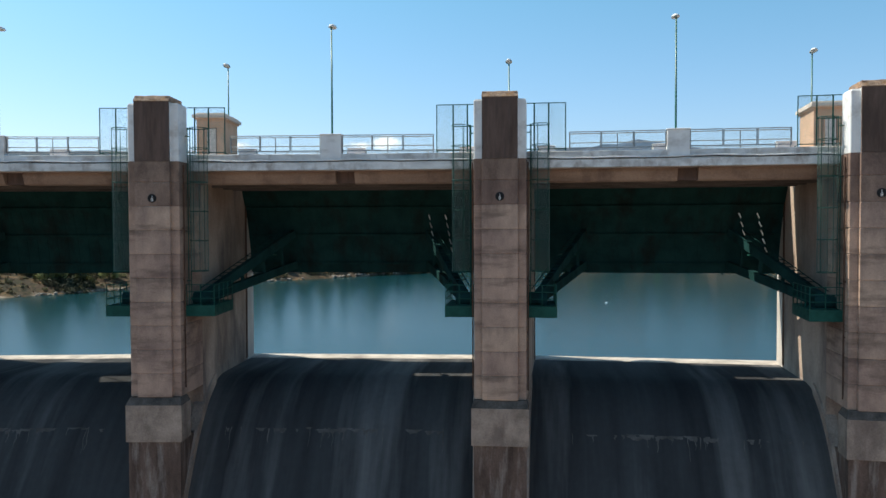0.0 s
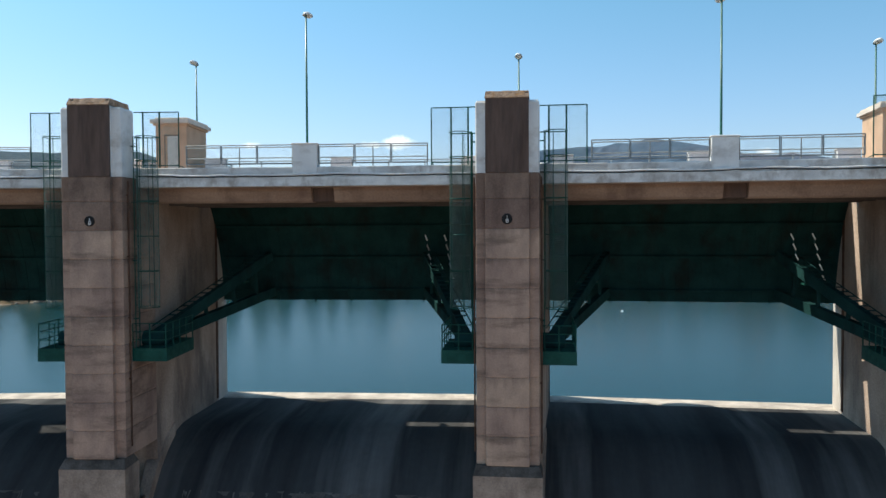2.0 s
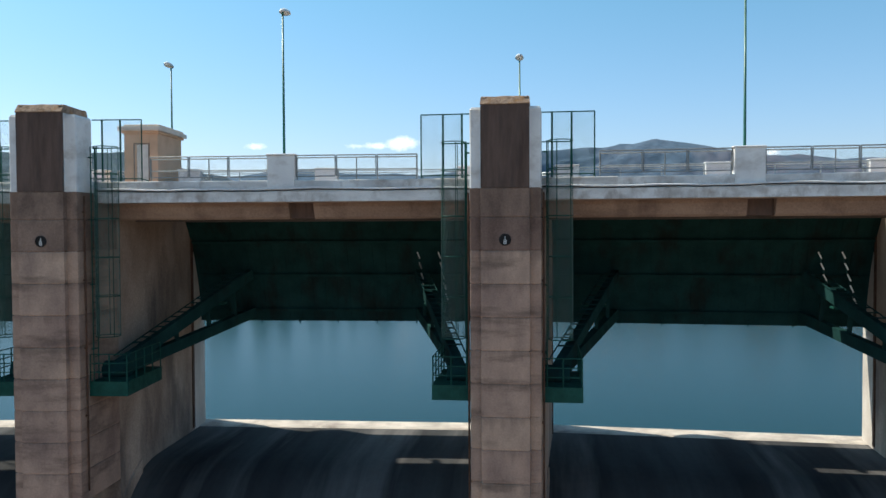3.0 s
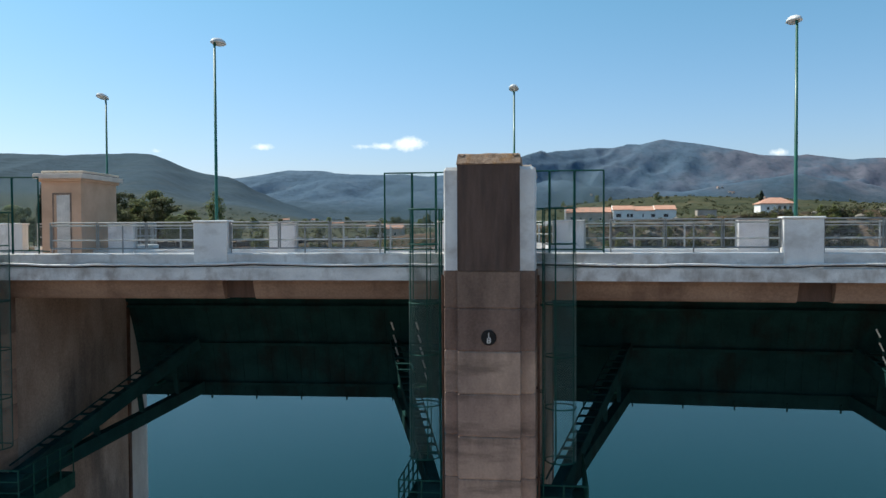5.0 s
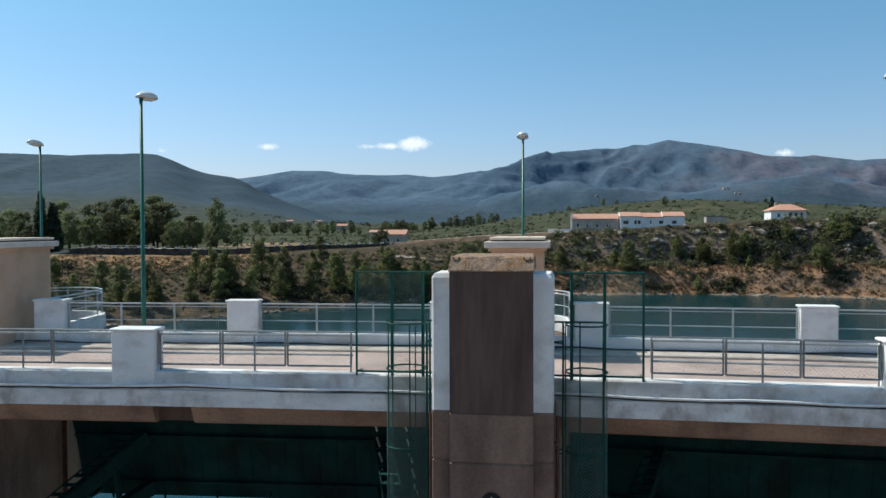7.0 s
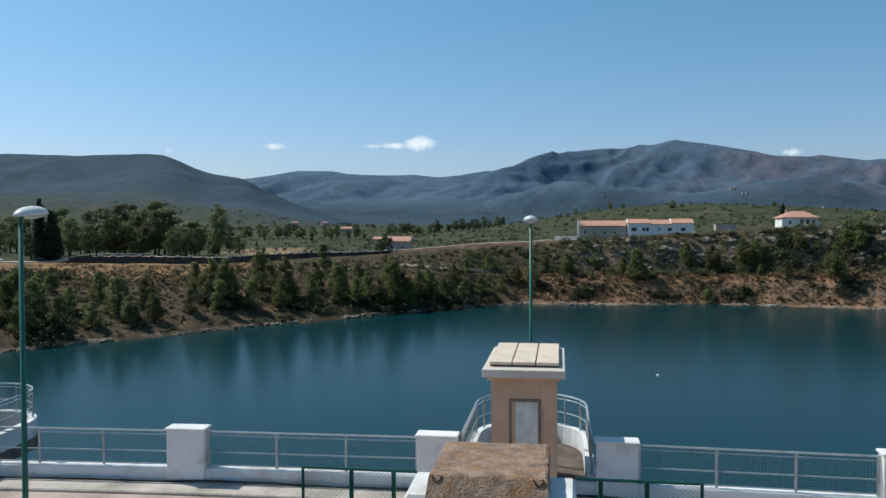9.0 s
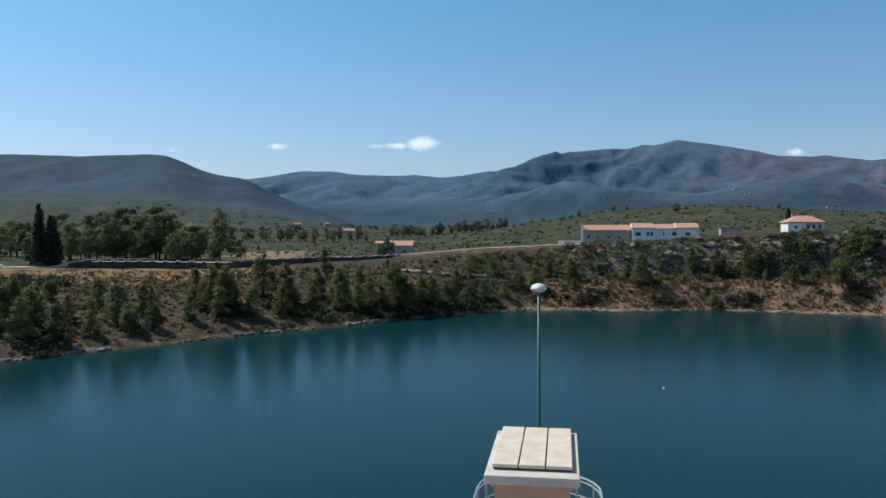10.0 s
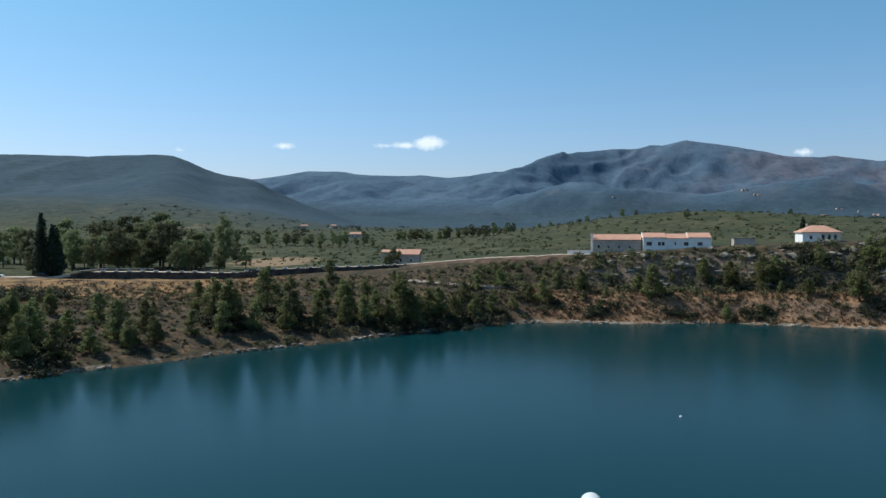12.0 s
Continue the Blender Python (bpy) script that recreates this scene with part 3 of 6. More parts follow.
    l.new(west.outputs[0], edge.inputs[0])
    l.new(sep.outputs["Y"], edge.inputs[2])
    col = mx(rm(edge.outputs[0], 318, 334), bank, plain)
    col = mx(rm(edge.outputs[0], 24, 14), col, mx(rm(ns(0.15, 5), 0.4, 0.6), (0.26, 0.22, 0.175), (0.18, 0.145, 0.115)))      # unseen ground below the dam, made pale to bounce light onto the piers
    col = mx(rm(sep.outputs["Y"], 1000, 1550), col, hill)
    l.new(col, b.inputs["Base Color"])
    bp = n.new("ShaderNodeBump")
    bp.inputs["Strength"].default_value, bp.inputs["Distance"].default_value = 0.6, 0.6
    l.new(ns(0.7, 6), bp.inputs["Height"])
    gully = n.new("ShaderNodeBump")
    gully.inputs["Strength"].default_value, gully.inputs["Distance"].default_value = 0.45, 20
    l.new(mul(ns(0.014, 6), rm(sep.outputs["Y"], 1300, 2200)), gully.inputs["Height"])
    l.new(bp.outputs[0], gully.inputs["Normal"])
    l.new(gully.outputs[0], b.inputs["Normal"])
    return m


def water_material():
    m = bpy.data.materials.new("lake_water")
    m.use_nodes = True
    n, l = m.node_tree.nodes, m.node_tree.links
    b = n["Principled BSDF"]
    b.inputs["Base Color"].default_value = (0.0044, 0.0303, 0.0352, 1)
    b.inputs["Roughness"].default_value, b.inputs["IOR"].default_value = 0.19, 1.33
    b.inputs["Specular IOR Level"].default_value = 0.14
    geo = n.new("ShaderNodeNewGeometry")
    h = None
    for s, st in ((2.2, 0.10), (0.6, 0.07)):
        t = n.new("ShaderNodeTexNoise")
        t.inputs["Scale"].default_value, t.inputs["Detail"].default_value = s, 4
        l.new(geo.outputs["Position"], t.inputs["Vector"])
        bp = n.new("ShaderNodeBump")
        bp.inputs["Strength"].default_value, bp.inputs["Distance"].default_value = st, 0.12
        l.new(t.outputs["Fac"], bp.inputs["Height"])
        if h:
            l.new(h, bp.inputs["Normal"])
        h = bp.outputs[0]
    l.new(h, b.inputs["Normal"])
    return m


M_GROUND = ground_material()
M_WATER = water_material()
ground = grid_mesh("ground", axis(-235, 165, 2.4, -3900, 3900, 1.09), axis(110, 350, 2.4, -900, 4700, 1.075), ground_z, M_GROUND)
tagged(ground, "dry scrub bank, green plain and haze-blue hills round the lake", "ground", kind="stuff")
ground["kind"] = "structure"
water = grid_mesh("water", np.linspace(-720, 720, 40), np.linspace(5.0, 320, 16), lambda x, y: np.full(np.shape(x), WATER_Z), M_WATER)
tagged(water, "calm dark teal reservoir water with faint ripples", "water", kind="structure")


# ---------------------------------------------------------------- dam: piers
def ogee(y):
    """Height of the spillway's surface."""
    u = max(0.0, 6.6 - y)
    if u < 5.2:
        return -12.25 - 0.101 * u ** 2.2
    return max(-28.0, -12.25 - 0.101 * 5.2 ** 2.2 - 1.6 * (u - 5.2))


def build_pier():
    p = thing("dam_pier", "weathered brown concrete spillway pier with white-painted top and dark front panel", "pier", "spillway piers", "structure")
    def hw(y):
        return W + FLARE * y
    front = [(-0.87, 0.0), (0.87, 0.0), (0.89, 0.22), (hw(0.22) - 0.02, 0.22), (hw(0.24), 0.24), (hw(3.2), 3.2), (-hw(3.2), 3.2), (-hw(0.24), 0.24), (-hw(0.22) + 0.02, 0.22), (-0.89, 0.22)]
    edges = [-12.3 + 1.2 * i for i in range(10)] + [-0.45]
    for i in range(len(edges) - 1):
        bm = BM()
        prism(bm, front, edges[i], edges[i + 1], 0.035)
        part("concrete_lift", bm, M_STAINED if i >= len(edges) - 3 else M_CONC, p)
    bm = BM()      # the long body behind, with a rounded upstream nose
    nr = hw(12.4)
    nose = [(nr * math.cos(k), 12.4 + 0.75 * nr * math.sin(k)) for k in (math.pi * q / 10 for q in range(11))]
    prism(bm, [(-hw(3.2), 3.203), (hw(3.2), 3.203), (hw(11.1), 11.1), (-hw(11.1), 11.1)], -31, -0.9)
    part("pier_body", bm, M_CONC_BACK, p)
    bm = BM()
    prism(bm, [(-hw(11.1), 11.103), (hw(11.1), 11.103)] + nose, -31, -0.9)
    part("pier_nose", bm, M_PALE_NOSE, p, "pale upstream pier nose")
    for sx in (-1, 1):     # upright pilaster strips and gate slot guides on the flanks
        bm = BM()
        box(bm, sx * hw(10.9) - 0.05, sx * hw(10.9) + 0.05, 10.8, 11.05, -12.1, -1.6)
        part("gate_guide", bm, M_RUST, p, "rusty steel gate guide")
    bm = BM()
    white = [(-1.24, 0.22), (1.24, 0.22), (1.28, 0.26), (1.30, 1.40), (-1.30, 1.40), (-1.28, 0.26)]
    low = [(-1.20, 0.27), (1.20, 0.27), (1.22, 0.30), (1.24, 1.35), (-1.24, 1.35), (-1.22, 0.30)]
    loft(bm, [[bm.verts.new((x, y, z)) for x, y in q] for q, z in ((white, -0.452), (white, 2.36), (low, 2.45))])
    part("painted_shoulder", bm, M_WHITE, p, "white-painted upper pier")
    bm = BM()
    box(bm, -0.868, 0.868, -0.02, 0.10, -0.45, 2.497)
    part("front_panel", bm, M_BROWN, p, "dark brown plastered front panel")
    bm = BM()
    box(bm, -0.86, 0.86, 0.103, 1.9, -0.45, 2.49)
    part("spine", bm, M_WHITE, p, "white-painted spine wall")
    bm = BM()
    box(bm, -1.3, 1.3, 1.403, 2.3, -0.452, -0.02)
    part("landing", bm, M_WHITE, p)
    bm = BM()
    lips = [((-0.885, 0.885, -0.04, 1.96), 2.50), ((-0.89, 0.89, -0.045, 1.97), 2.53), ((-0.865, 0.865, 0.15, 1.94), 2.79), ((-0.83, 0.83, 0.20, 1.90), 2.815)]
    rings = []
    for (a, b, c, d), z in lips:      # chipped, slightly wavy edges
        rim = [(a + (b - a) * q / 10, c) for q in range(10)] + [(b, c + (d - c) * q / 8) for q in range(8)]
        rim += [(b - (b - a) * q / 10, d) for q in range(10)] + [(a, d - (d - c) * q / 8) for q in range(8)]
        rings.append([bm.verts.new((x + random.uniform(-0.006, 0.006), y + random.uniform(-0.012, 0.012) * (z > 2.51), z + random.uniform(-0.012, 0.012) * (z > 2.51))) for x, y in rim])
    loft(bm, rings)
    part("cap", bm, M_CAP, p, "lichen-covered concrete cap")
    for sx in (-0.74, 0.74):      # rusty lifting loops lying on the cap's front lip
        bm = BM()
        tube(bm, [(sx + 0.07 * math.cos(k), 0.135 + 0.05 * math.sin(k), 2.80 + 0.075 * math.sin(k)) for k in (math.pi * q / 8 for q in range(-8, 1))], 0.014, 5)
        part("lifting_loop", bm, M_RUST, p, "rusty lifting loop")
    bm = BM()      # ledge and heavier base
    sec = [(-1.27, 0.05), (1.27, 0.05), (1.30, 0.9), (-1.30, 0.9)]
    big = [(-1.40, -0.22), (1.40, -0.22), (1.40, 1.2), (-1.40, 1.2)]
    loft(bm, [[bm.verts.new((x, y, z)) for x, y in q] for q, z in ((big, -14.5), (big, -12.66))])
    part("base_block", bm, M_CONC_LIGHT, p)
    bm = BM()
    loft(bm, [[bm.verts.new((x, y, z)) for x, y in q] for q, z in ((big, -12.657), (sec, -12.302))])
    part("ledge", bm, M_GRIME_SHADE, p, "grimy sloping ledge")
    bm = BM()
    box(bm, -1.3, 1.3, -0.12, 3.1, -31, -14.5)
    part("base_shaft", bm, M_DAMP, p, "damp brown-stained base")
    for sx in (-1, 1):
        bm = BM()
        prof = [(y, ogee(y) + 0.55) for y in (5.0, 4.0, 3.0, 2.0, 1.0, 0.0, -1.5, -3.2)] + [(-3.2, -31), (5.0, -31)]
        inner, outer = [(sx * 0.95, y, z) for y, z in prof], [(sx * (hw(y) + 0.10), y, z) for y, z in prof]
        if sx > 0:
            inner, outer = outer, inner
        loft(bm, [[bm.verts.new(q) for q in ring] for ring in (outer, inner)])
        part("training_wall", bm, M_CONC_BACK, p)
    bm = BM()      # low divide wall between two chutes
    prof = [(y, ogee(y) + 0.35) for y in (-3.203, -5.0, -7.0, -9.8)] + [(-9.8, -31), (-3.203, -31)]
    along_x(bm, [(y, z) for y, z in reversed(prof)], -1.22, 1.22)
    part("divide_wall", bm, M_CONC_BACK, p)
    # round level dial with a white pointer
    bm = BM()
    ring = [[bm.verts.new((r * math.cos(k), y, -2.31 + r * math.sin(k))) for k in (2 * math.pi * q / 24 for q in range(24))]
            for r, y in ((0.215, 0.005), (0.215, -0.035), (0.185, -0.04), (0.18, -0.015))]
    loft(bm, ring)
    dial = part("level_dial", bm, M_BLACK, p, "round black dial with a white mark")
    bm = BM()
    box(bm, -0.012, 0.012, -0.03, -0.012, -2.32, -2.18)
    for zc, r in ((-2.35, 0.045), (-2.42, 0.045)):
        tube(bm, [(r * math.cos(k), -0.025, zc + r * 0.8 * math.sin(k)) for k in (2 * math.pi * q / 12 for q in range(12))], 0.016, 4, True)
    part("dial_mark", bm, M_WHITE, dial)
    # iron step rungs, drain pipe and conduits on the flanks
    for sx in (-1, 1):
        bm = BM()
        tube(bm, [(sx * 1.37, 0.62, -0.6), (sx * 1.37, 0.62, -11.9)], 0.035, 6)
        part("drain_pipe", bm, M_RUST, p, "rust-stained drain pipe")
        for q in range(4):
            bm = BM()
            z = -1.2 - 2.6 * q
            box(bm, sx * 1.33 - 0.06, sx * 1.33 + 0.06, 0.56, 0.68, z - 0.03, z + 0.03)
            part("pipe_clip", bm, M_RUST, p)
    return p


pier_proto = build_pier()
pier_proto.matrix_world = radial(PIERS[0])
for k in PIERS[1:]:
    copy_thing(pier_proto, radial(k))


# ---------------------------------------------------------------- dam: spillway, abutments, deck
def build_spillway():
    p = thing("spillway", "dark algae-stained spillway chute with pale streaks and a shade-darkened crest", "spillway", kind="structure")
    line = [6.6 - 0.4 * i for i in range(0, 42)]
    for k in BAYS:
        m = radial(k)
        bm = BM()
        rows = []
        # the chute's dark colour runs on to 11.6 as painted shade over the sill
        for y in [11.6, 9.0, 7.6] + line:
            half = min(S / 2 - 0.6, (R + y) * FLARE)
            rows.append([bm.verts.new(m @ Vector((x, y, ogee(y)))) for x in (-half, -half / 3, half / 3, half)])
        for a, c in zip(rows, rows[1:]):
            for i in range(3):
                bm.faces.new((a[i], a[i + 1], c[i + 1], c[i]))
        bmesh.ops.reverse_faces(bm, faces=bm.faces[:])
        part("chute", bm, M_CHUTE, p, smooth=True)
        # downstream floor out of view, added pale to throw warm light onto the piers
        bm = BM()
        ys = (line[-1] + 0.003, -20, -45, -80)
        quad = [[bm.verts.new(m @ Vector((s * (R + y) * FLARE, y, -28.0 if y < -12 else ogee(line[-1])))) for s in (-1, 1)] for y in ys]
        for a, c in zip(quad, quad[1:]):
            bm.faces.new((a[0], c[0], c[1], a[1]))
        part("basin_floor", bm, M_CONC_LIGHT, p, "unseen pale concrete floor added for warm bounce light")
        bm = BM()
        along_x(bm, [(11.603, -31), (13.1, -31), (13.1, -12.3), (12.95, -12.2), (11.75, -12.2), (11.603, -12.25)], -S / 2 + 0.6, S / 2 - 0.6)
        bm.transform(m)
        part("sill", bm, M_SILL, p, "pale sunlit concrete sill")
        bm = BM()      # lime crust weeping from a lift joint
        for q in range(46):      # broken crust along the joint, with a few thin drips
            xa = -HB + 0.7 + (2 * HB - 1.6) * (0.5 + 0.5 * math.sin(q * 2.4 + k) * random.random())
            drip = random.random() < 0.3
            y0, ln = 2.45 + 0.10 * random.random(), (0.25 + 0.55 * random.random() ** 2) if drip else 0.05 + 0.12 * random.random()
            wd = 0.02 + 0.03 * random.random() if drip else 0.08 + 0.35 * random.random() ** 2
            pts = [(xa + 0.05 * random.uniform(-1, 1), y0 - ln * t, wd * (1 - 0.75 * t) * random.uniform(0.7, 1.2)) for t in (0, 0.25, 0.5, 0.75, 1)]
            row = [[bm.verts.new(m @ Vector((x + s * w, y, ogee(y) + 0.012))) for s in (-1, 1)] for x, y, w in pts]
            for a, c in zip(row, row[1:]):
                bm.faces.new((a[0], c[0], c[1], a[1]))
        tagged(part("lime_deposit", bm, M_LIME, p, "grey lime crust weeping from a joint"), kind="stuff")
    return p


build_spillway()
for sx, nm in ((-1, "wall_west"), (1, "wall_east")):
    bm = BM()
    xa, xb = sx * (2 * S + 0.9), sx * 190
    along_curve(bm, [(1.7, -31), (13.2, -31), (13.2, -0.86), (1.7, -0.86)], min(xa, xb), max(xa, xb))
    tagged(obj(nm, bm, M_CONC_BACK), "concrete abutment wall of the dam", "wall", kind="structure")

X0, X1 = -80.0, 80.0
ROAD_Z = -0.52


def build_deck():
    p = thing("dam_deck", "concrete dam crest road with a white-painted edge beam", "bridge deck", kind="structure")
    bm = BM()
    along_curve(bm, [(DECK_Y0 + 0.45, -0.85), (DECK_Y1, -0.85), (DECK_Y1, ROAD_Z), (DECK_Y0 + 0.45, ROAD_Z)], X0, X1)
    part("road_slab", bm, M_ROAD, p, "pale concrete roadway")
    for i in range(8):      # white edge beam in lengths
        a, b = X0 + 20 * i, X0 + 20 * (i + 1)
        bm = BM()
        along_curve(bm, [(DECK_Y0 - 0.06, -0.83), (DECK_Y0 + 0.447, -0.83), (DECK_Y0 + 0.447, 0.0), (DECK_Y0 + 0.03, 0.0), (DECK_Y0, -0.03), (DECK_Y0, -0.42), (DECK_Y0 - 0.06, -0.45)], a + 0.004, b - 0.004)
        part("edge_beam", bm, M_EDGE, p, "white-painted edge beam with peeling paint")
        bm = BM()
        along_curve(bm, [(8.05, ROAD_Z + 0.003), (8.9, ROAD_Z + 0.003), (8.9, ROAD_Z + 0.08), (8.08, ROAD_Z + 0.08), (8.05, ROAD_Z + 0.05)], a + 0.004, b - 0.004)
        part("kerb", bm, M_SILL, p)
        bm = BM()
        along_curve(bm, [(8.95, ROAD_Z + 0.003), (9.25, ROAD_Z + 0.003), (9.25, -0.11), (9.22, -0.08), (8.98, -0.08), (8.95, -0.11)], a + 0.004, b - 0.004)
        part("low_wall", bm, M_WHITE, p, "white-painted low parapet wall")
    for k in BAYS:      # girders with a notch beside mid-span
        m = radial(k)
        n0, n1 = 0.08, 1.08
        for a, c in ((-HB + 0.004, n0 - 0.004), (n1 + 0.004, HB - 0.004)):
            bm = BM()
            along_x(bm, [(2.55, -1.42), (2.65, -1.5), (3.2, -1.5), (3.2, -0.853), (2.35, -0.853), (2.35, -1.0)], a, c)
            bm.transform(m)
            part("girder", bm, M_GIRDER, p, "brown stained concrete girder")
        bm = BM()
        box(bm, n0, n1, 2.75, 3.3, -1.47, -0.853)
        bm.transform(m)
        part("joint_block", bm, M_BROWN, p, "dark recessed joint")
        # inner girders in darker concrete; the gloom under the deck is put into colour
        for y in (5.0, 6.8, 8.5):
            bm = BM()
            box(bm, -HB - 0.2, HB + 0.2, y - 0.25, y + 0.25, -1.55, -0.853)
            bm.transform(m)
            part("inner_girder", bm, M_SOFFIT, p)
    return p


deck = build_deck()

# cable pinned along the edge beam, and a conduit along the far wall
for name, y, z, mat_, r, lab in (("edge_cable", DECK_Y0 - 0.035, -0.385, M_CABLE, 0.022, "black cable sagging along the white edge beam"),
                                 ("edge_conduit", DECK_Y0 - 0.12, -0.325, M_PIPE, 0.032, "white conduit carried along the white edge beam"),
                                 ("parapet_cable", 8.84, ROAD_Z + 0.13, M_CABLE, 0.03, "dark cable lying along the parapet")):
    bm = BM()
    pts = []
    x = -42.0
    while x < 42:
        pts.append((*bend(x, y), z + 0.035 * math.sin(x * 1.1) * math.sin(x * 0.37 + 1) - 0.02 * random.random()))
        x += 0.55
    tube(bm, pts, r, 5)
    tagged(obj(name, bm, mat_, smooth=True), lab, "cable")


# ---------------------------------------------------------------- radial gates
TRUN = (2.0, -7.5)
RAD = 10.1


def arc(deg, r=RAD):
    return TRUN[0] + r * math.cos(radians(deg)), TRUN[1] + r * math.sin(radians(deg))


def build_gate():
    g = thing("radial_gate", "raised dark green steel radial spillway gate with ribs and slanting arms", "floodgate", "spillway gates")
    hw = HB - 0.06
    a0, a1 = 4.5, 39.4
    bm = BM()
    n = 14
    outer = [arc(a0 + (a1 - a0) * i / n, RAD) for i in range(n + 1)]
    inner = [arc(a0 + (a1 - a0) * i / n, RAD - 0.03) for i in range(n + 1)]
    along_x(bm, outer + inner[::-1], -hw - 0.14, hw + 0.14)
    part("skin_plate", bm, M_GATE, g)
    for i in range(23):      # upright ribs on the downstream side
        x = -hw + 0.2 + (2 * hw - 0.4) * i / 22
        bm = BM()
        ro = [arc(a0 + 0.5 + (a1 - a0 - 1) * q / 6, RAD - 0.033) for q in range(7)]
        ri = [arc(a0 + 0.5 + (a1 - a0 - 1) * q / 6, RAD - 0.055) for q in range(7)]
        along_x(bm, ro + ri[::-1], x - 0.02, x + 0.02)
        part("rib", bm, M_GATE, g)
    for ang in (8.0, 19.0, 30.0):      # horizontal girders
        y, z = arc(ang, RAD - 0.165)
        bm = BM()
        c, s = math.cos(radians(ang)), math.sin(radians(ang))
        q = [(y + c * u - s * v, z + s * u + c * v) for u, v in ((-0.09, -0.06), (-0.075, -0.06), (-0.075, -0.02), (0.075, -0.02), (0.075, -0.06), (0.09, -0.06),
                                                            (0.09, 0.06), (0.075, 0.06), (0.075, 0.02), (-0.075, 0.02), (-0.075, 0.06), (-0.09, 0.06))]
        along_x(bm, q, -hw + 0.05, hw - 0.05)
        part("girder", bm, M_GATE, g)
    for x in np.linspace(-hw + 1.2, hw - 1.2, 7):      # bottom lugs
        y, z = arc(a0, RAD - 0.12)
        bm = BM()
        beam(bm, (x, y, z - 0.10), (x, y - 0.06, z + 0.25), 0.05, 0.08)
        part("bracket", bm, M_GATE, g)
    for sx in (-1, 1):
        tx = sx * (hw - 0.42)
        gx = sx * (hw - 3.0)
        for ang in (8.0, 20.5):
            ye, ze = arc(ang, RAD - 0.66)
            bm = BM()
            beam(bm, (tx, TRUN[0] + 0.1, TRUN[1] + (0.1 if ang > 20 else -0.05)), (gx, ye, ze), 0.34, 0.5)
            part("arm", bm, M_GATE, g)
        for f in (0.38, 0.62, 0.84):      # bracing between the two arms
            (ya, za), (yb, zb) = arc(8.0, RAD - 0.66), arc(20.5, RAD - 0.66)
            pa = (tx + (gx - tx) * f, TRUN[0] + (ya - TRUN[0]) * f, TRUN[1] + (za - TRUN[1]) * f)
            pb = (tx + (gx - tx) * f, TRUN[0] + (yb - TRUN[0]) * f, TRUN[1] + (zb - TRUN[1]) * f)
            bm = BM()
            beam(bm, pa, pb, 0.16, 0.16)
            part("brace", bm, M_GATE, g)
        bm = BM()
        tube(bm, [(sx * (hw + 0.06), *TRUN), (tx - sx * 0.5, *TRUN)], 0.36, 14)
        part("trunnion_hub", bm, M_GATE, g)
        # service stair on top of the lower arm
        ye, ze = arc(20.5, RAD - 0.66)
        ux = Vector((gx - tx, ye - TRUN[0], ze - TRUN[1]))
        for side in (-0.3, 0.3):
            bm = BM()
            q0 = Vector((tx + side, TRUN[0] + 0.3, TRUN[1] + 0.5))
            tube(bm, [q0, q0 + ux * 0.86], 0.03, 5)
            part("handrail", bm, M_GATE, g)
        # steep ladder from the arm up to the gate's top girder
        q0, q1 = Vector((sx * 5.42, 8.90, -5.35)), Vector((sx * 5.0, 9.20, -3.1))
        for s2 in (-0.48, 0.48) if sx > 0 else ():
            bm = BM()
            beam(bm, q0 + Vector((s2, 0.06, 0)), q1 + Vector((s2, 0.06, 0)), 0.025, 0.03)
            part("ladder_stile", bm, M_GATE, g)
        # pale steel puts the dashes of sun through the slot into the steps' colour
        for q in range(5 if sx > 0 else 0):
            c0 = q0.lerp(q1, 0.08 + 0.22 * q)
            for s2 in (-0.5, 0.5):
                bm = BM()
                beam(bm, c0 + Vector((s2 - 0.06, 0.03, 0.15)), c0 + Vector((s2 + 0.06, -0.05, -0.15)), 0.045, 0.05)
                part("ladder_step", bm, M_GALVPALE, g, "steel step coloured pale to read as sunlit")
        bm = BM()
        box(bm, min(sx * 4.85, sx * 5.95), max(sx * 4.85, sx * 5.95), 8.1, 8.95, -5.5, -5.42)
        part("ladder_landing", bm, M_GREEN, g)
        for q in range(16):
            f = 0.12 + 0.05 * q
            c0 = Vector((tx, TRUN[0] + 0.3, TRUN[1] + 0.5)) + ux * f
            bm = BM()
            box(bm, c0.x - 0.3, c0.x + 0.3, c0.y - 0.12, c0.y + 0.12, c0.z - 0.02, c0.z + 0.02)
            part("stair_tread", bm, M_GATE, g)
    return g


gate_proto = build_gate()
gate_proto.matrix_world = radial(BAYS[0])
for k in BAYS[1:]:
    copy_thing(gate_proto, radial(k))


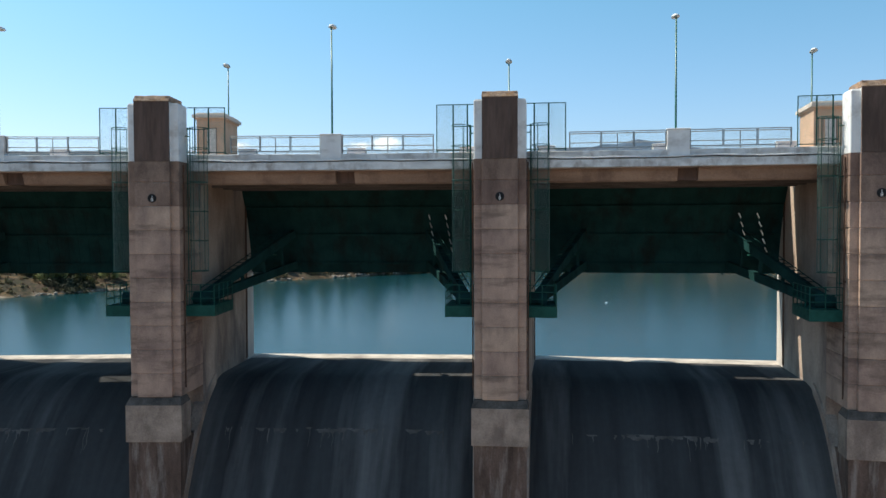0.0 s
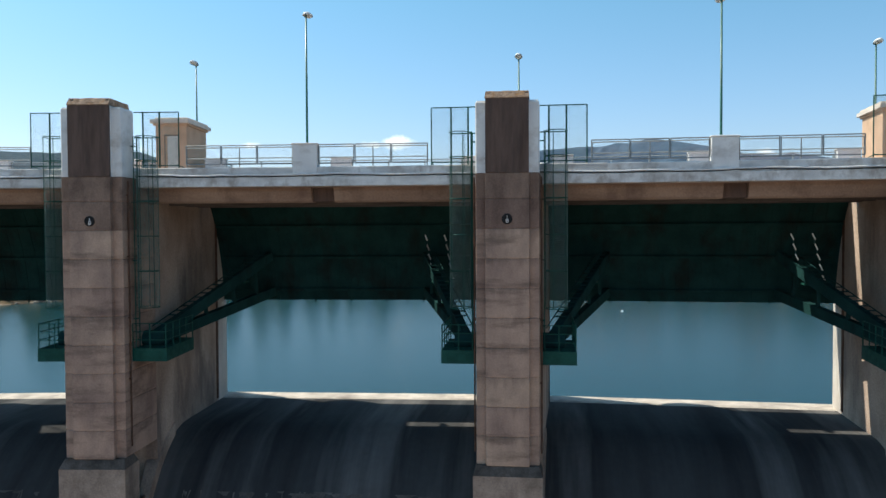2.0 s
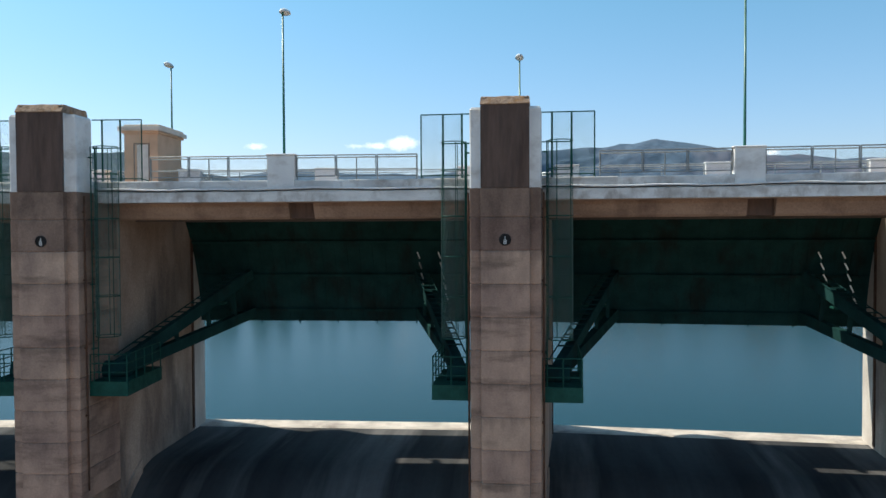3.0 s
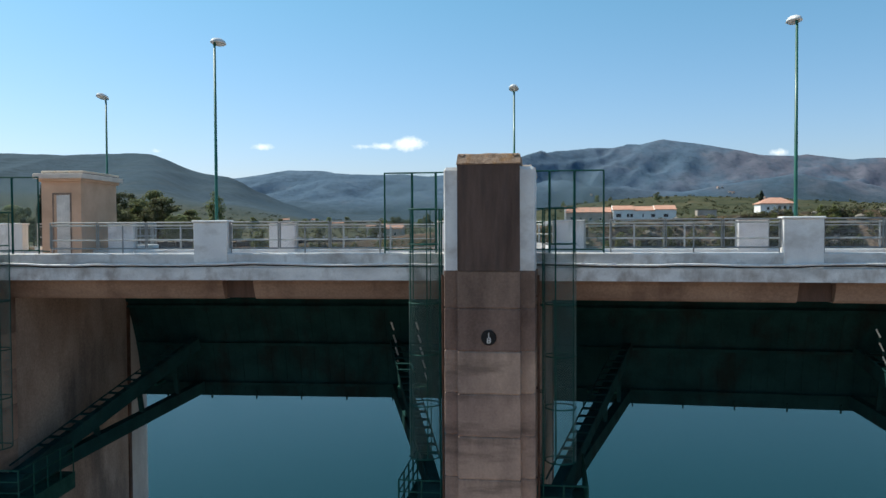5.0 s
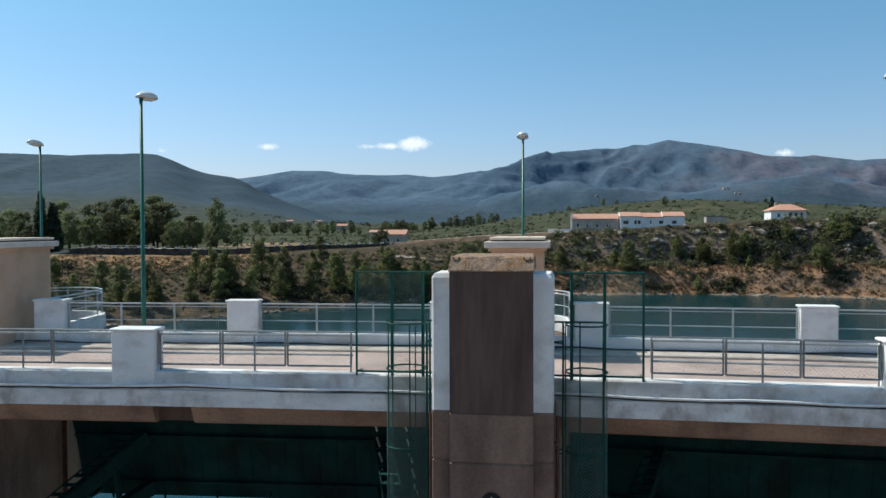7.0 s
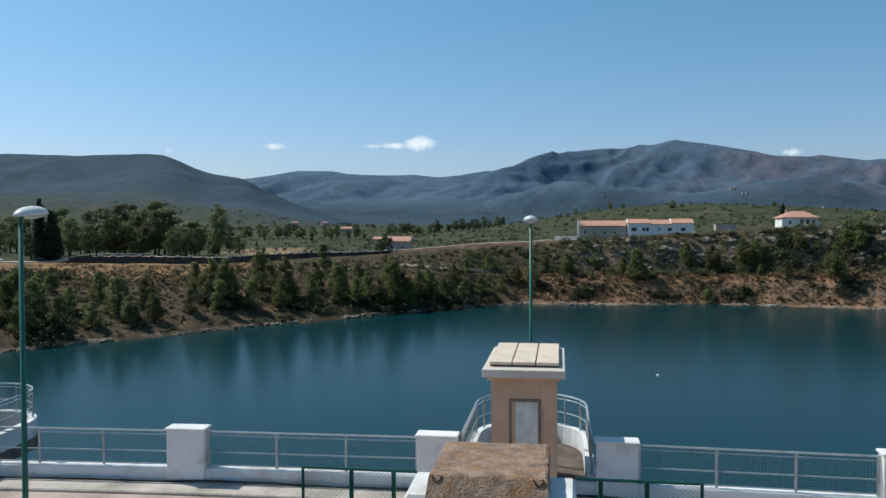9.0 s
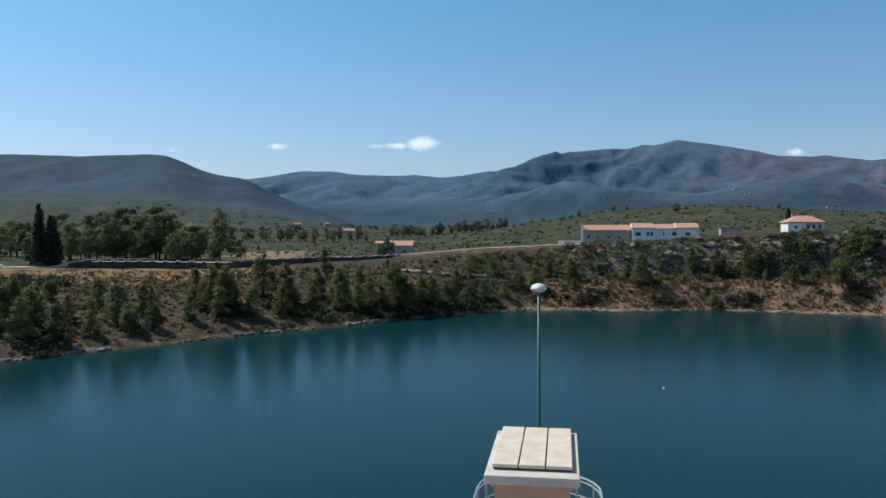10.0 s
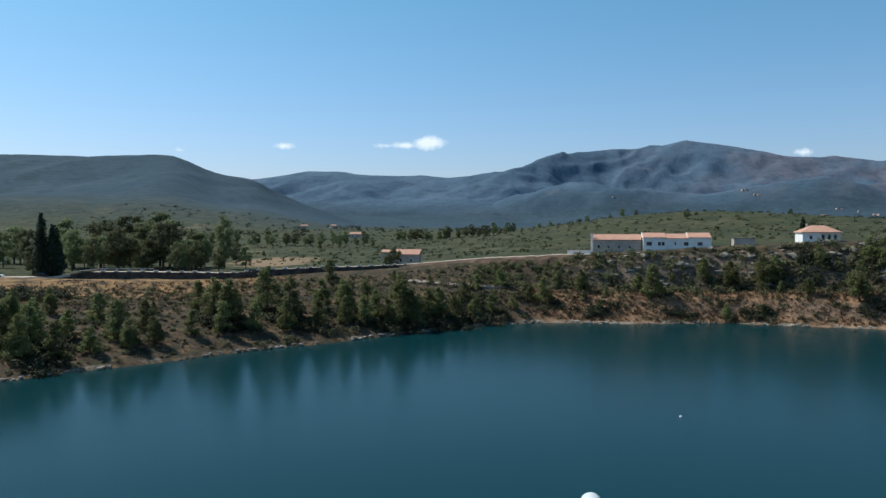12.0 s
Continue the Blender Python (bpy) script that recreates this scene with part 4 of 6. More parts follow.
# ---------------------------------------------------------------- service platforms, caged ladders and deck cages on each pier flank
def build_platform():
    """Built for the flank at x = 0, reaching to +x."""
    p = thing("service_platform", "dark green steel service platform with railing on a pier flank", "platform", "trunnion platforms")
    bm = BM()
    box(bm, 0.0, 1.53, 0.9, 4.3, -7.83, -7.76)
    part("floor_plate", bm, M_GREEN, p)
    for x0, x1, y0, y1 in ((0, 1.53, 0.9, 0.97), (0, 1.53, 4.23, 4.3), (1.46, 1.53, 0.973, 4.227), (0, 0.07, 0.973, 4.227)):
        bm = BM()
        box(bm, x0, x1, y0, y1, -8.32, -7.833)
        part("edge_girder", bm, M_GREEN, p)
    posts = [(0.06, 0.94), (0.8, 0.94), (1.49, 0.94), (1.49, 1.8), (1.49, 2.6), (1.49, 3.4), (1.49, 4.26)]
    for x, y in posts:
        bm = BM()
        tube(bm, [(x, y, -7.76), (x, y, -6.7)], 0.028, 6)
        part("post", bm, M_GREEN, p)
    for z in (-6.7, -7.05, -7.4):
        bm = BM()
        tube(bm, [(0.06, 0.94, z), (1.49, 0.94, z), (1.49, 4.26, z)], 0.022, 6)
        part("rail", bm, M_GREEN, p)
    return p


def build_ladder():
    p = thing("caged_ladder", "green steel ladder in a round wire-mesh safety cage", "ladder", "caged ladders")
    cx, cy, r = 0.72, 1.10, 0.45
    top, bot = 1.30, -6.0
    for z in (1.30, 0.27, -1.45, -2.95, -4.45, -6.0):
        bm = BM()
        tube(bm, [(cx + r * math.cos(k), cy + r * math.sin(k), z) for k in (2 * math.pi * i / 20 for i in range(20))], 0.02, 5, True)
        part("hoop", bm, M_GREEN, p)
    for i in range(5):
        k = 2 * math.pi * i / 5 + 0.6
        bm = BM()
        tube(bm, [(cx + r * math.cos(k), cy + r * math.sin(k), z) for z in (bot, top)], 0.016, 5)
        part("cage_bar", bm, M_GREEN, p)
    for s in (-0.2, 0.2):
        bm = BM()
        tube(bm, [(0.22, cy + s, -7.76), (0.22, cy + s, top)], 0.025, 5)
        part("stile", bm, M_GREEN, p)
    z = -7.4
    while z < top:
        bm = BM()
        tube(bm, [(0.22, cy - 0.2, z), (0.22, cy + 0.2, z)], 0.014, 5)
        part("rung", bm, M_GREEN, p)
        z += 0.30
    for z in (0.9, -1.5, -4.0, -6.5):
        bm = BM()
        tube(bm, [(0.0, cy, z), (0.22, cy - 0.2, z), (0.22, cy + 0.2, z), (0.0, cy, z)], 0.018, 4)
        part("bracket", bm, M_GREEN, p)
    bm = BM()      # netting wrapped round the cage
    n, step = 36, 2 * math.pi / 36
    rise = r * step
    for d in (1, -1):
        for i in range(n):
            k0 = i * step
            turns = int((0.27 - bot) / rise / 2)
            pts = [(cx + r * math.cos(k0 + d * q * step * 2), cy + r * math.sin(k0 + d * q * step * 2), bot + rise * 2 * q) for q in range(turns + 1)]
            for u, v in zip(pts, pts[1:]):
                thin(bm, u, v, 0.0026)
    tagged(part("mesh_netting", bm, M_WIRE, p, "fine green wire netting"), kind="stuff")
    return p


def build_cage():
    p = thing("mesh_screen", "green steel frame screen with chain-link netting on the dam edge", "fence", "deck screens")
    y, top = 1.50, 2.40
    for x, r in ((0.41, 0.038), (1.13, 0.038), (1.97, 0.026)):
        bm = BM()
        tube(bm, [(x, y, 0.0), (x, y, top)], r, 6)
        part("post", bm, M_GREEN, p)
    for z in (top, 1.30, 0.10):
        bm = BM()
        xa = 0.02
        tube(bm, [(xa, y, z), (1.97 if z != 1.30 else 1.13, y, z)], 0.025, 6)
        part("rail", bm, M_GREEN, p)
    bm = BM()
    wire_net(bm, 0.44, 1.95, 0.12, top - 0.02, y, 0.075, 0.0032)
    tagged(part("chain_link", bm, M_WIRE, p, "fine green chain-link netting"), kind="stuff")
    bm = BM()
    tube(bm, [(1.95, y, 0.10), (1.97, 2.1, 0.05)], 0.02, 5)
    part("stay", bm, M_GREEN, p)
    return p


flip = Matrix.Diagonal((-1, 1, 1, 1))
for maker in (build_platform, build_ladder, build_cage):
    right = maker()
    left = maker()
    for o in left.children_recursive:      # mirrored twin for the other flank
        o.data.transform(flip)
        o.data.flip_normals()
    right.matrix_world, left.matrix_world = radial(PIERS[0], W), radial(PIERS[0], -W)
    for k in PIERS[1:]:
        copy_thing(right, radial(k, W))
        copy_thing(left, radial(k, -W))


# ---------------------------------------------------------------- parapet pedestals, railings
def build_pedestal(hx, depth, h, z0):
    p = thing("parapet_pedestal", "white-painted masonry pedestal with a slim cap on the dam parapet", "pedestal", "parapet pedestals")
    bm = BM()
    box(bm, -hx, hx, 0, depth, z0, h - 0.07, 0.012)
    part("block", bm, M_WHITE, p)
    bm = BM()
    box(bm, -hx - 0.045, hx + 0.045, -0.045, depth + 0.045, h - 0.067, h, 0.02)
    part("cap", bm, M_WHITE, p)
    return p


near = build_pedestal(0.53, 0.52, 1.02, -0.45)
near.matrix_world = radial(BAYS[0], 0, DECK_Y0 - 0.035)
for k in BAYS[1:]:
    copy_thing(near, radial(k, 0, DECK_Y0 - 0.035))
farp = build_pedestal(0.52, 0.44, 1.03, ROAD_Z + 0.003)
far_spots = [(k, 0.1) for k in BAYS] + [(k, FAR_DX + s * 2.3) for k in PIERS for s in (-1, 1)]
farp.matrix_world = radial(*far_spots[0], 8.86)
for k, x in far_spots[1:]:
    copy_thing(farp, radial(k, x, 8.86))


def build_rail_near(length):
    p = thing("near_railing", "galvanised steel railing with framed mesh panels on the dam edge", "railing", "downstream railings")
    n = 3
    w = length / n
    for i in range(n):
        a, b = i * w + 0.03, (i + 1) * w - 0.03
        f = part("panel_frame", frame_bm(a, b, 0.15, 0.96), M_GALV, p)
        bm = BM()
        wire_net(bm, a + 0.02, b - 0.02, 0.17, 0.94, 0.0, 0.09, 0.0025)
        tagged(part("mesh_infill", bm, M_GALV, f), kind="stuff")
        bm = BM()
        xp = (a + b) / 2 if i == 1 else (0.05 if i == 0 else length - 0.05)
        tube(bm, [(xp, 0.05, 0.0), (xp, 0.05, 0.88)], 0.024, 6)
        part("post", bm, M_GALV, p)
    for z in (0.87, 0.41):
        bm = BM()
        tube(bm, [(0, 0.05, z), (length, 0.05, z)], 0.026, 6)
        part("rail", bm, M_GALVPALE, p)
    return p


def frame_bm(a, b, z0, z1, y=0.0):
    bm = BM()
    for q in (((a, y, z0), (b, y, z0)), ((a, y, z1), (b, y, z1)), ((a, y, z0), (a, y, z1)), ((b, y, z0), (b, y, z1))):
        tube(bm, q, 0.025, 5)
    return bm


def build_rail_far(length):
    p = thing("far_railing", "galvanised steel railing with wire infill on the low white wall", "railing", "upstream railings")
    n = max(2, round(length / 1.66))
    for i in range(n + 1):
        x = 0.04 + (length - 0.08) * i / n
        bm = BM()
        box(bm, x - 0.03, x + 0.03, -0.02, 0.02, -0.08, 0.89)
        part("post", bm, M_GALVPALE, p)
    for z, r in ((0.89, 0.030), (0.79, 0.020), (0.33, 0.020), (-0.02, 0.016)):
        bm = BM()
        tube(bm, [(0, 0, z), (length, 0, z)], r, 6)
        part("rail", bm, M_GALVPALE, p)
    bm = BM()
    x = 0.1
    while x < length - 0.05:
        thin(bm, (x, 0.01, -0.02), (x, 0.01, 0.79), 0.0028)
        x += 0.075
    z = 0.05
    while z < 0.76:
        thin(bm, (0.04, 0.01, z), (length - 0.04, 0.01, z), 0.002)
        z += 0.075
    tagged(part("mesh_infill", bm, M_GALV, p), kind="stuff")
    return p


seg = HB - 2.05 - 0.55
rn = build_rail_near(seg)
first = True
for k in BAYS:
    for x in (0.54, -0.54 - seg):
        m = radial(k, x, DECK_Y0 + 0.15)
        if first:
            rn.matrix_world, first = m, False
        else:
            copy_thing(rn, m)
protos = {}
for k in BAYS:      # from the middle pedestal to those beside the huts, both ways
    a = radial(k, 0.1 + 0.53, 9.1).translation
    b = radial(k + 0.5, FAR_DX - 2.3 - 0.53, 9.1).translation
    c = radial(k - 0.5, FAR_DX + 2.3 + 0.53, 9.1).translation
    d = radial(k, 0.1 - 0.53, 9.1).translation
    for p0, p1 in ((a, b), (c, d)):
        ln = round((p1 - p0).length, 2)
        m = pose(p0.x, p0.y, 0, 0, 0, math.degrees(math.atan2(p1.y - p0.y, p1.x - p0.x)))
        if ln in protos:
            copy_thing(protos[ln], m)
        else:
            protos[ln] = build_rail_far(ln)
            protos[ln].matrix_world = m


# ---------------------------------------------------------------- huts on the pier noses with their rounded balconies
def stadium(hw, y0, yc, n=14):
    return [(hw, y0)] + [(hw * math.cos(k), yc + hw * math.sin(k)) for k in (math.pi * q / n for q in range(n + 1))] + [(-hw, y0)]


def build_balcony():
    p = thing("rounded_balcony", "rounded concrete balcony with a low white wall and steel railing", "balcony", "pier balconies")
    # floor slab darkened in colour to stand for the hut's shadow
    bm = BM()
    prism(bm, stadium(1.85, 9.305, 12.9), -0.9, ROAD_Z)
    part("floor_slab", bm, M_GRIME_SHADE, p)
    out, inn = stadium(1.80, 9.255, 12.9), stadium(1.56, 9.255, 12.9)
    bm = BM()
    rings = [[bm.verts.new((*o, ROAD_Z + 0.003)), bm.verts.new((*o, 0.05)), bm.verts.new((*i, 0.05)), bm.verts.new((*i, ROAD_Z + 0.003))] for o, i in zip(out, inn)]
    loft(bm, rings)
    part("curved_wall", bm, M_WHITE, p, "white curved low wall")
    mid = stadium(1.68, 9.28, 12.9)
    for z, r in ((1.0, 0.032), (0.88, 0.024), (0.45, 0.022)):
        bm = BM()
        tube(bm, [(x, y, z) for x, y in mid], r, 6)
        part("rail", bm, M_GALVPALE, p)
    for x, y in [mid[0]] + mid[1:-1:2] + [mid[-1]]:
        bm = BM()
        tube(bm, [(x, y, 0.05), (x, y, 1.0)], 0.03, 6)
        part("post", bm, M_GALVPALE, p)
    bm = BM()
    dense = []
    for u, v in zip(mid, mid[1:]):
        k = max(1, int(math.hypot(v[0] - u[0], v[1] - u[1]) / 0.08))
        dense += [(u[0] + (v[0] - u[0]) * q / k, u[1] + (v[1] - u[1]) * q / k) for q in range(k)]
    for x, y in dense:
        thin(bm, (x, y, 0.08), (x, y, 0.88), 0.003)
    for z in (0.12, 0.20, 0.28, 0.36, 0.53, 0.61, 0.69, 0.77):
        for u, v in zip(mid, mid[1:]):
            thin(bm, (*u, z), (*v, z), 0.003)
    tagged(part("mesh_infill", bm, M_GALV, p), kind="stuff")
    return p


def build_hut():
    p = thing("valve_hut", "small salmon stucco valve hut with pale flat roof, grey door", "hut", "valve huts")
    hw, y0, y1, h = 0.80, 8.05, 11.15, 2.78
    t = 0.16
    for nm, a in (("front_wall", (-hw, -0.205, y0, y0 + t, ROAD_Z, h)), ("front_wall", (0.42, hw, y0, y0 + t, ROAD_Z, h)), ("lintel", (-0.357, 0.417, y0 + 0.001, y0 + t, 2.22, h)),
                  ("side_wall", (-hw, -hw + t, y0 + t + 0.002, y1 - t - 0.002, ROAD_Z, h)), ("side_wall", (hw - t, hw, y0 + t + 0.002, y1 - t - 0.002, ROAD_Z, h)),
                  ("back_wall", (-hw, hw, y1 - t, y1, ROAD_Z, h))):
        bm = BM()
        box(bm, *a)
        part(nm, bm, M_STUCCO, p)
    bm = BM()
    box(bm, -1.0, 1.0, 7.76, 11.42, h + 0.003, h + 0.20, 0.015)
    part("roof_slab", bm, M_ROOFSLAB, p, "pale concrete roof slab")
    bm = BM()
    box(bm, -0.88, 0.88, 7.92, 11.28, h - 0.10, h)
    part("cornice", bm, M_STUCCO, p)
    for i in range(3):
        a = -0.86 + 0.58 * i
        bm = BM()
        box(bm, a, a + 0.55, 8.15, 11.35, h + 0.25, h + 0.33, 0.012)
        part("roof_panel", bm, M_PANEL, p, "cream roof hatch panel")
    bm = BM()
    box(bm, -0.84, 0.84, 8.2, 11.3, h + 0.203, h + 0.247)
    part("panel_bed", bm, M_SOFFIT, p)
    bm = BM()
    for a in ((-0.357, -0.297, -0.47, 2.217), (0.357, 0.417, -0.47, 2.217), (-0.293, 0.353, 2.15, 2.217)):
        box(bm, a[0], a[1], y0 - 0.02, y0 + 0.08, a[2], a[3])
    fr = part("door_frame", bm, M_DOORFR, p, "brown door frame")
    bm = BM()
    box(bm, -0.292, 0.352, y0 + 0.03, y0 + 0.07, -0.44, 2.147)
    d = part("door", bm, M_DOOR, p, "pale grey ribbed metal door")
    for i in range(9):
        bm = BM()
        x = -0.27 + 0.07 * i
        box(bm, x, x + 0.045, y0 + 0.012, y0 + 0.03, -0.40, 2.1)
        part("slat", bm, M_DOOR, d)
    bm = BM()
    tube(bm, [(-0.24, y0 + 0.01, 1.02), (-0.24, y0 - 0.04, 1.02), (-0.15, y0 - 0.04, 1.02)], 0.012, 6)
    part("handle", bm, M_BLACK, d, "dark lever handle")
    return p


for maker in (build_balcony, build_hut):
    proto = maker()
    proto.matrix_world = radial(PIERS[0], FAR_DX - 0.3 * PIERS[0])
    for k in PIERS[1:]:
        copy_thing(proto, radial(k, FAR_DX - 0.3 * k))


# ---------------------------------------------------------------- street lamps
def build_lamp(z0, top, label):
    """The lamp's head points to +y."""
    p = thing("street_lamp", label, "street lamp", "dam street lamps")
    bm = BM()
    tube(bm, [(0, 0, z0 + 0.02), (0, 0, z0 + 0.9), (0, 0, top)], [0.062, 0.058, 0.038], 10)
    part("pole", bm, M_POLE, p, smooth=True)
    bm = BM()
    box(bm, -0.13, 0.13, -0.13, 0.13, z0, z0 + 0.025)
    part("base_plate", bm, M_POLE, p)
    bm = BM()      # domed oval housing
    n, rows = 16, 5
    rings = []
    for q in range(rows + 1):
        f = math.cos(q / rows * math.pi / 2 * 0.97)
        z = top + 0.03 + 0.17 * math.sin(q / rows * math.pi / 2)
        rings.append([bm.verts.new((0.21 * f * math.cos(k), 0.32 + 0.46 * f * math.sin(k), z + 0.08 * (0.32 + 0.46 * f * math.sin(k)))) for k in (2 * math.pi * i / n for i in range(n))])
    loft(bm, rings)
    hd = part("lamp_head", bm, M_LAMP, p, "pale domed lamp housing", smooth=True)
    bm = BM()
    rings = []
    for q in range(4):
        f = math.cos(q / 3 * math.pi / 2 * 0.95)
        z = top + 0.026 - 0.07 * math.sin(q / 3 * math.pi / 2)
        rings.append([bm.verts.new((0.18 * f * math.cos(-k), 0.36 + 0.36 * f * math.sin(-k), z + 0.08 * (0.36 + 0.36 * f * math.sin(-k)))) for k in (2 * math.pi * i / n for i in range(n))])
    loft(bm, rings)
    part("diffuser", bm, M_GLASS, hd, "pale lamp diffuser", smooth=True)
    bm = BM()
    tube(bm, [(0, 0, top - 0.08), (0, 0.04, top + 0.02), (0, 0.2, top + 0.04)], 0.045, 8)
    part("neck", bm, M_POLE, p)
    return p


la = build_lamp(ROAD_Z, 6.63, "tall green street lamp standing behind a white parapet pedestal")
la.matrix_world = radial(BAYS[0], -0.05, 2.27)
for k in BAYS[1:]:
    copy_thing(la, radial(k, -0.05, 2.27))
lc = build_lamp(ROAD_Z, 6.53, "tall green street lamp standing behind a stucco hut")
lc.matrix_world = radial(PIERS[0], 0.20 - 0.3 * PIERS[0], 11.95, 0, 180)
for k in PIERS[1:]:
    copy_thing(lc, radial(k, 0.20 - 0.3 * k, 11.95, 0, 180))


# ---------------------------------------------------------------- far shore: trees
def leaf_cloud(centres, radii, count, size, rng, flat=1.0):
    """Small leaf tufts scattered through and over a set of clumps: vertices and faces."""
    centres, radii = np.array(centres), np.array(radii)
    w = radii ** 2
    pick = rng.choice(len(radii), count, p=w / w.sum())
    d = rng.normal(size=(count, 3))
    d /= np.linalg.norm(d, axis=1)[:, None]
    rad = radii[pick] * (0.35 + 0.8 * rng.random(count))
    pos = centres[pick] + d * rad[:, None] * np.array((1, 1, flat))
    nrm = d + 0.55 * rng.normal(size=(count, 3)) + np.array((-0.15, 0, 0.8))
    nrm /= np.linalg.norm(nrm, axis=1)[:, None]
    u = np.cross(nrm, rng.normal(size=(count, 3)))
    u /= np.maximum(np.linalg.norm(u, axis=1), 1e-6)[:, None]
    v = np.cross(nrm, u)
    s = size * (0.6 + 0.8 * rng.random(count))[:, None]
    quad = np.stack([pos - u * s, pos + v * s * 0.7, pos + u * s, pos - v * s * 0.7], 1).reshape(-1, 3)
    f = np.arange(count * 4).reshape(-1, 4)
    return quad, f


def raw_mesh(name, co, faces, material):
    me = bpy.data.meshes.new(name)
    me.from_pydata(np.asarray(co).tolist(), [], np.asarray(faces).tolist())
    me.materials.append(material)
    return me


def tree(kind, seed, h):
    """One tree of that kind and height, at the origin."""
    rng = np.random.default_rng(seed)
    info = {"pine_tree": ("dark green pine tree with uneven crown on the lake bank", M_PINE, "pines"),
            "broadleaf_tree": ("grey-green broadleaf tree with a loose crown behind the lake road", M_OLIVE, "grove trees"),
            "poplar_tree": ("tall slender green poplar tree beside the road", M_OLIVE, ""),
            "cypress_tree": ("tall narrow dark cypress tree", M_DARKLEAF, "cypresses")}[kind]
    p = thing(kind, info[0], "tree", info[2])
    cs, rs, limbs = [], [], []
    if kind == "cypress_tree":
        for i in range(16):
            f = i / 15
            cs.append((rng.normal() * 0.12, rng.normal() * 0.12, h * (0.06 + 0.90 * f)))
            rs.append(h * 0.125 * (1 - f) ** 0.55 * min(1, 0.5 + f * 4) + 0.12)
        count, size, trunk = 6500, 0.34, 0.16
    elif kind == "poplar_tree":
        for i in range(22):
            f = i / 21
            w = h * 0.19 * math.sin(math.pi * min(0.95, 0.14 + f * 0.8)) ** 0.7
            cs.append((rng.normal() * w * 0.5, rng.normal() * w * 0.5, h * (0.2 + 0.76 * f)))
            rs.append(w * 0.62 + 0.2)
        count, size, trunk = 3200, 0.36, 0.24
    else:
        n = 54
        lo = 0.08 if kind == "pine_tree" else 0.20
        for i in range(n):
            f = rng.random() ** 0.85
            z = h * (lo + (0.93 - lo) * f)
            w = h * 0.31 * (1 - f) ** 0.6 + 0.15 if kind == "pine_tree" else h * 0.30 * math.sin(math.pi * (0.16 + 0.78 * f)) ** 0.6
            a = rng.random() * 6.283
            q = w * (0.35 + 0.65 * rng.random())
            cs.append((q * math.cos(a), q * math.sin(a), z))
            rs.append(h * (0.06 + 0.065 * rng.random()) * (1.3 - 0.6 * f))
            limbs.append(((0, 0, z - h * 0.10), cs[-1]))
        count, size, trunk = 3600, 0.014 * h + 0.045, 0.014 * h + 0.04
    co, fc = leaf_cloud(cs, rs, count, size, rng, 0.8 if kind != "cypress_tree" else 1.3)
    bm = BM()
    lean = rng.normal(size=2) * 0.03 * h
    tube(bm, [(0, 0, -0.6), (lean[0] * 0.3, lean[1] * 0.3, h * 0.3), (lean[0] * 0.2, lean[1] * 0.2, h * 0.6), (0, 0, h * 0.88)],
         [trunk * 1.3, trunk, trunk * 0.7, trunk * 0.2], 7)
    for a, c in limbs[:9]:
        tube(bm, [a, c], [trunk * 0.4, trunk * 0.12], 4)
    part("trunk", bm, M_TRUNK, p)
    me = raw_mesh("crown", co, fc, info[1])
    cr = new("crown", me)
    cr.parent = p
    return p


rng = np.random.default_rng(7)
POOL = {"pine_tree": [tree("pine_tree", 10 + i, 8.0) for i in range(5)], "broadleaf_tree": [tree("broadleaf_tree", 30 + i, 9.0) for i in range(5)]}
FREE = {k: list(v) for k, v in POOL.items()}


def plant(kind, x, y, h, base_h):
    """Stand a tree of that kind on the ground, scaled and turned."""
    src = POOL[kind][int(rng.integers(len(POOL[kind])))]
    s = h / base_h
    m = pose(x, y, float(ground_z(x, y)) - 0.1, 0, 0, rng.random() * 360)
    if any(src is o for o in FREE[kind]):
        FREE[kind] = [o for o in FREE[kind] if o is not src]
        ob = src
        ob.matrix_world = m
    else:
        ob = copy_thing(src, m)
    ob.scale = (s * (0.9 + 0.25 * rng.random()), s * (0.9 + 0.25 * rng.random()), s)
    return ob


def at_u(x, u):
    """A place on the bank: u is 0 on the shore and 1 at the plateau's edge."""
    slope = float(lerp(x, *BANK_SLOPE))
    run = float(lerp(x, *BANK_RUN))
    return x, float(shore_y(x)) + u * run / slope


# pines on the bank
WEST_PINES = ((-100, 205.4, 12), (-93.6, 200.9, 13.5), (-107, 210, 9), (-109.7, 186, 9), (-111.7, 176.3, 11), (-123.9, 187.4, 8.5), (-126.6, 165, 11.5), (-131, 164, 10),
              (-136, 166, 8), (-122, 171, 8), (-89, 217.7, 14), (-81, 215, 13.5), (-76, 229, 10.5), (-83.6, 262, 8.5), (-68.6, 229, 12), (-63.3, 236, 11),
              (-59, 230.4, 9.5), (-52, 233.7, 15), (-48.5, 235.6, 11), (-97, 208, 9), (-55, 246, 9), (-72, 240, 8))
EAST_PINES = ((-41.3, 242.2, 11), (-44.5, 240, 10), (-35.4, 259.2, 8), (-32.5, 272, 6), (-25, 278.4, 7), (-14.1, 272.4, 6.5), (-9, 274.2, 9.5), (-4.5, 285.5, 6),
              (4, 281.3, 9), (28.5, 277.8, 11.5), (47.5, 289.5, 9.2), (56.3, 286, 11), (67.3, 286.5, 12), (79, 275.2, 6), (93.3, 270, 14), (101.7, 285, 10),
              (105, 281.4, 11), (71.5, 287.4, 10), (24, 283.8, 7), (52, 271, 6), (10, 268, 5), (63, 270, 5), (86, 287, 8))
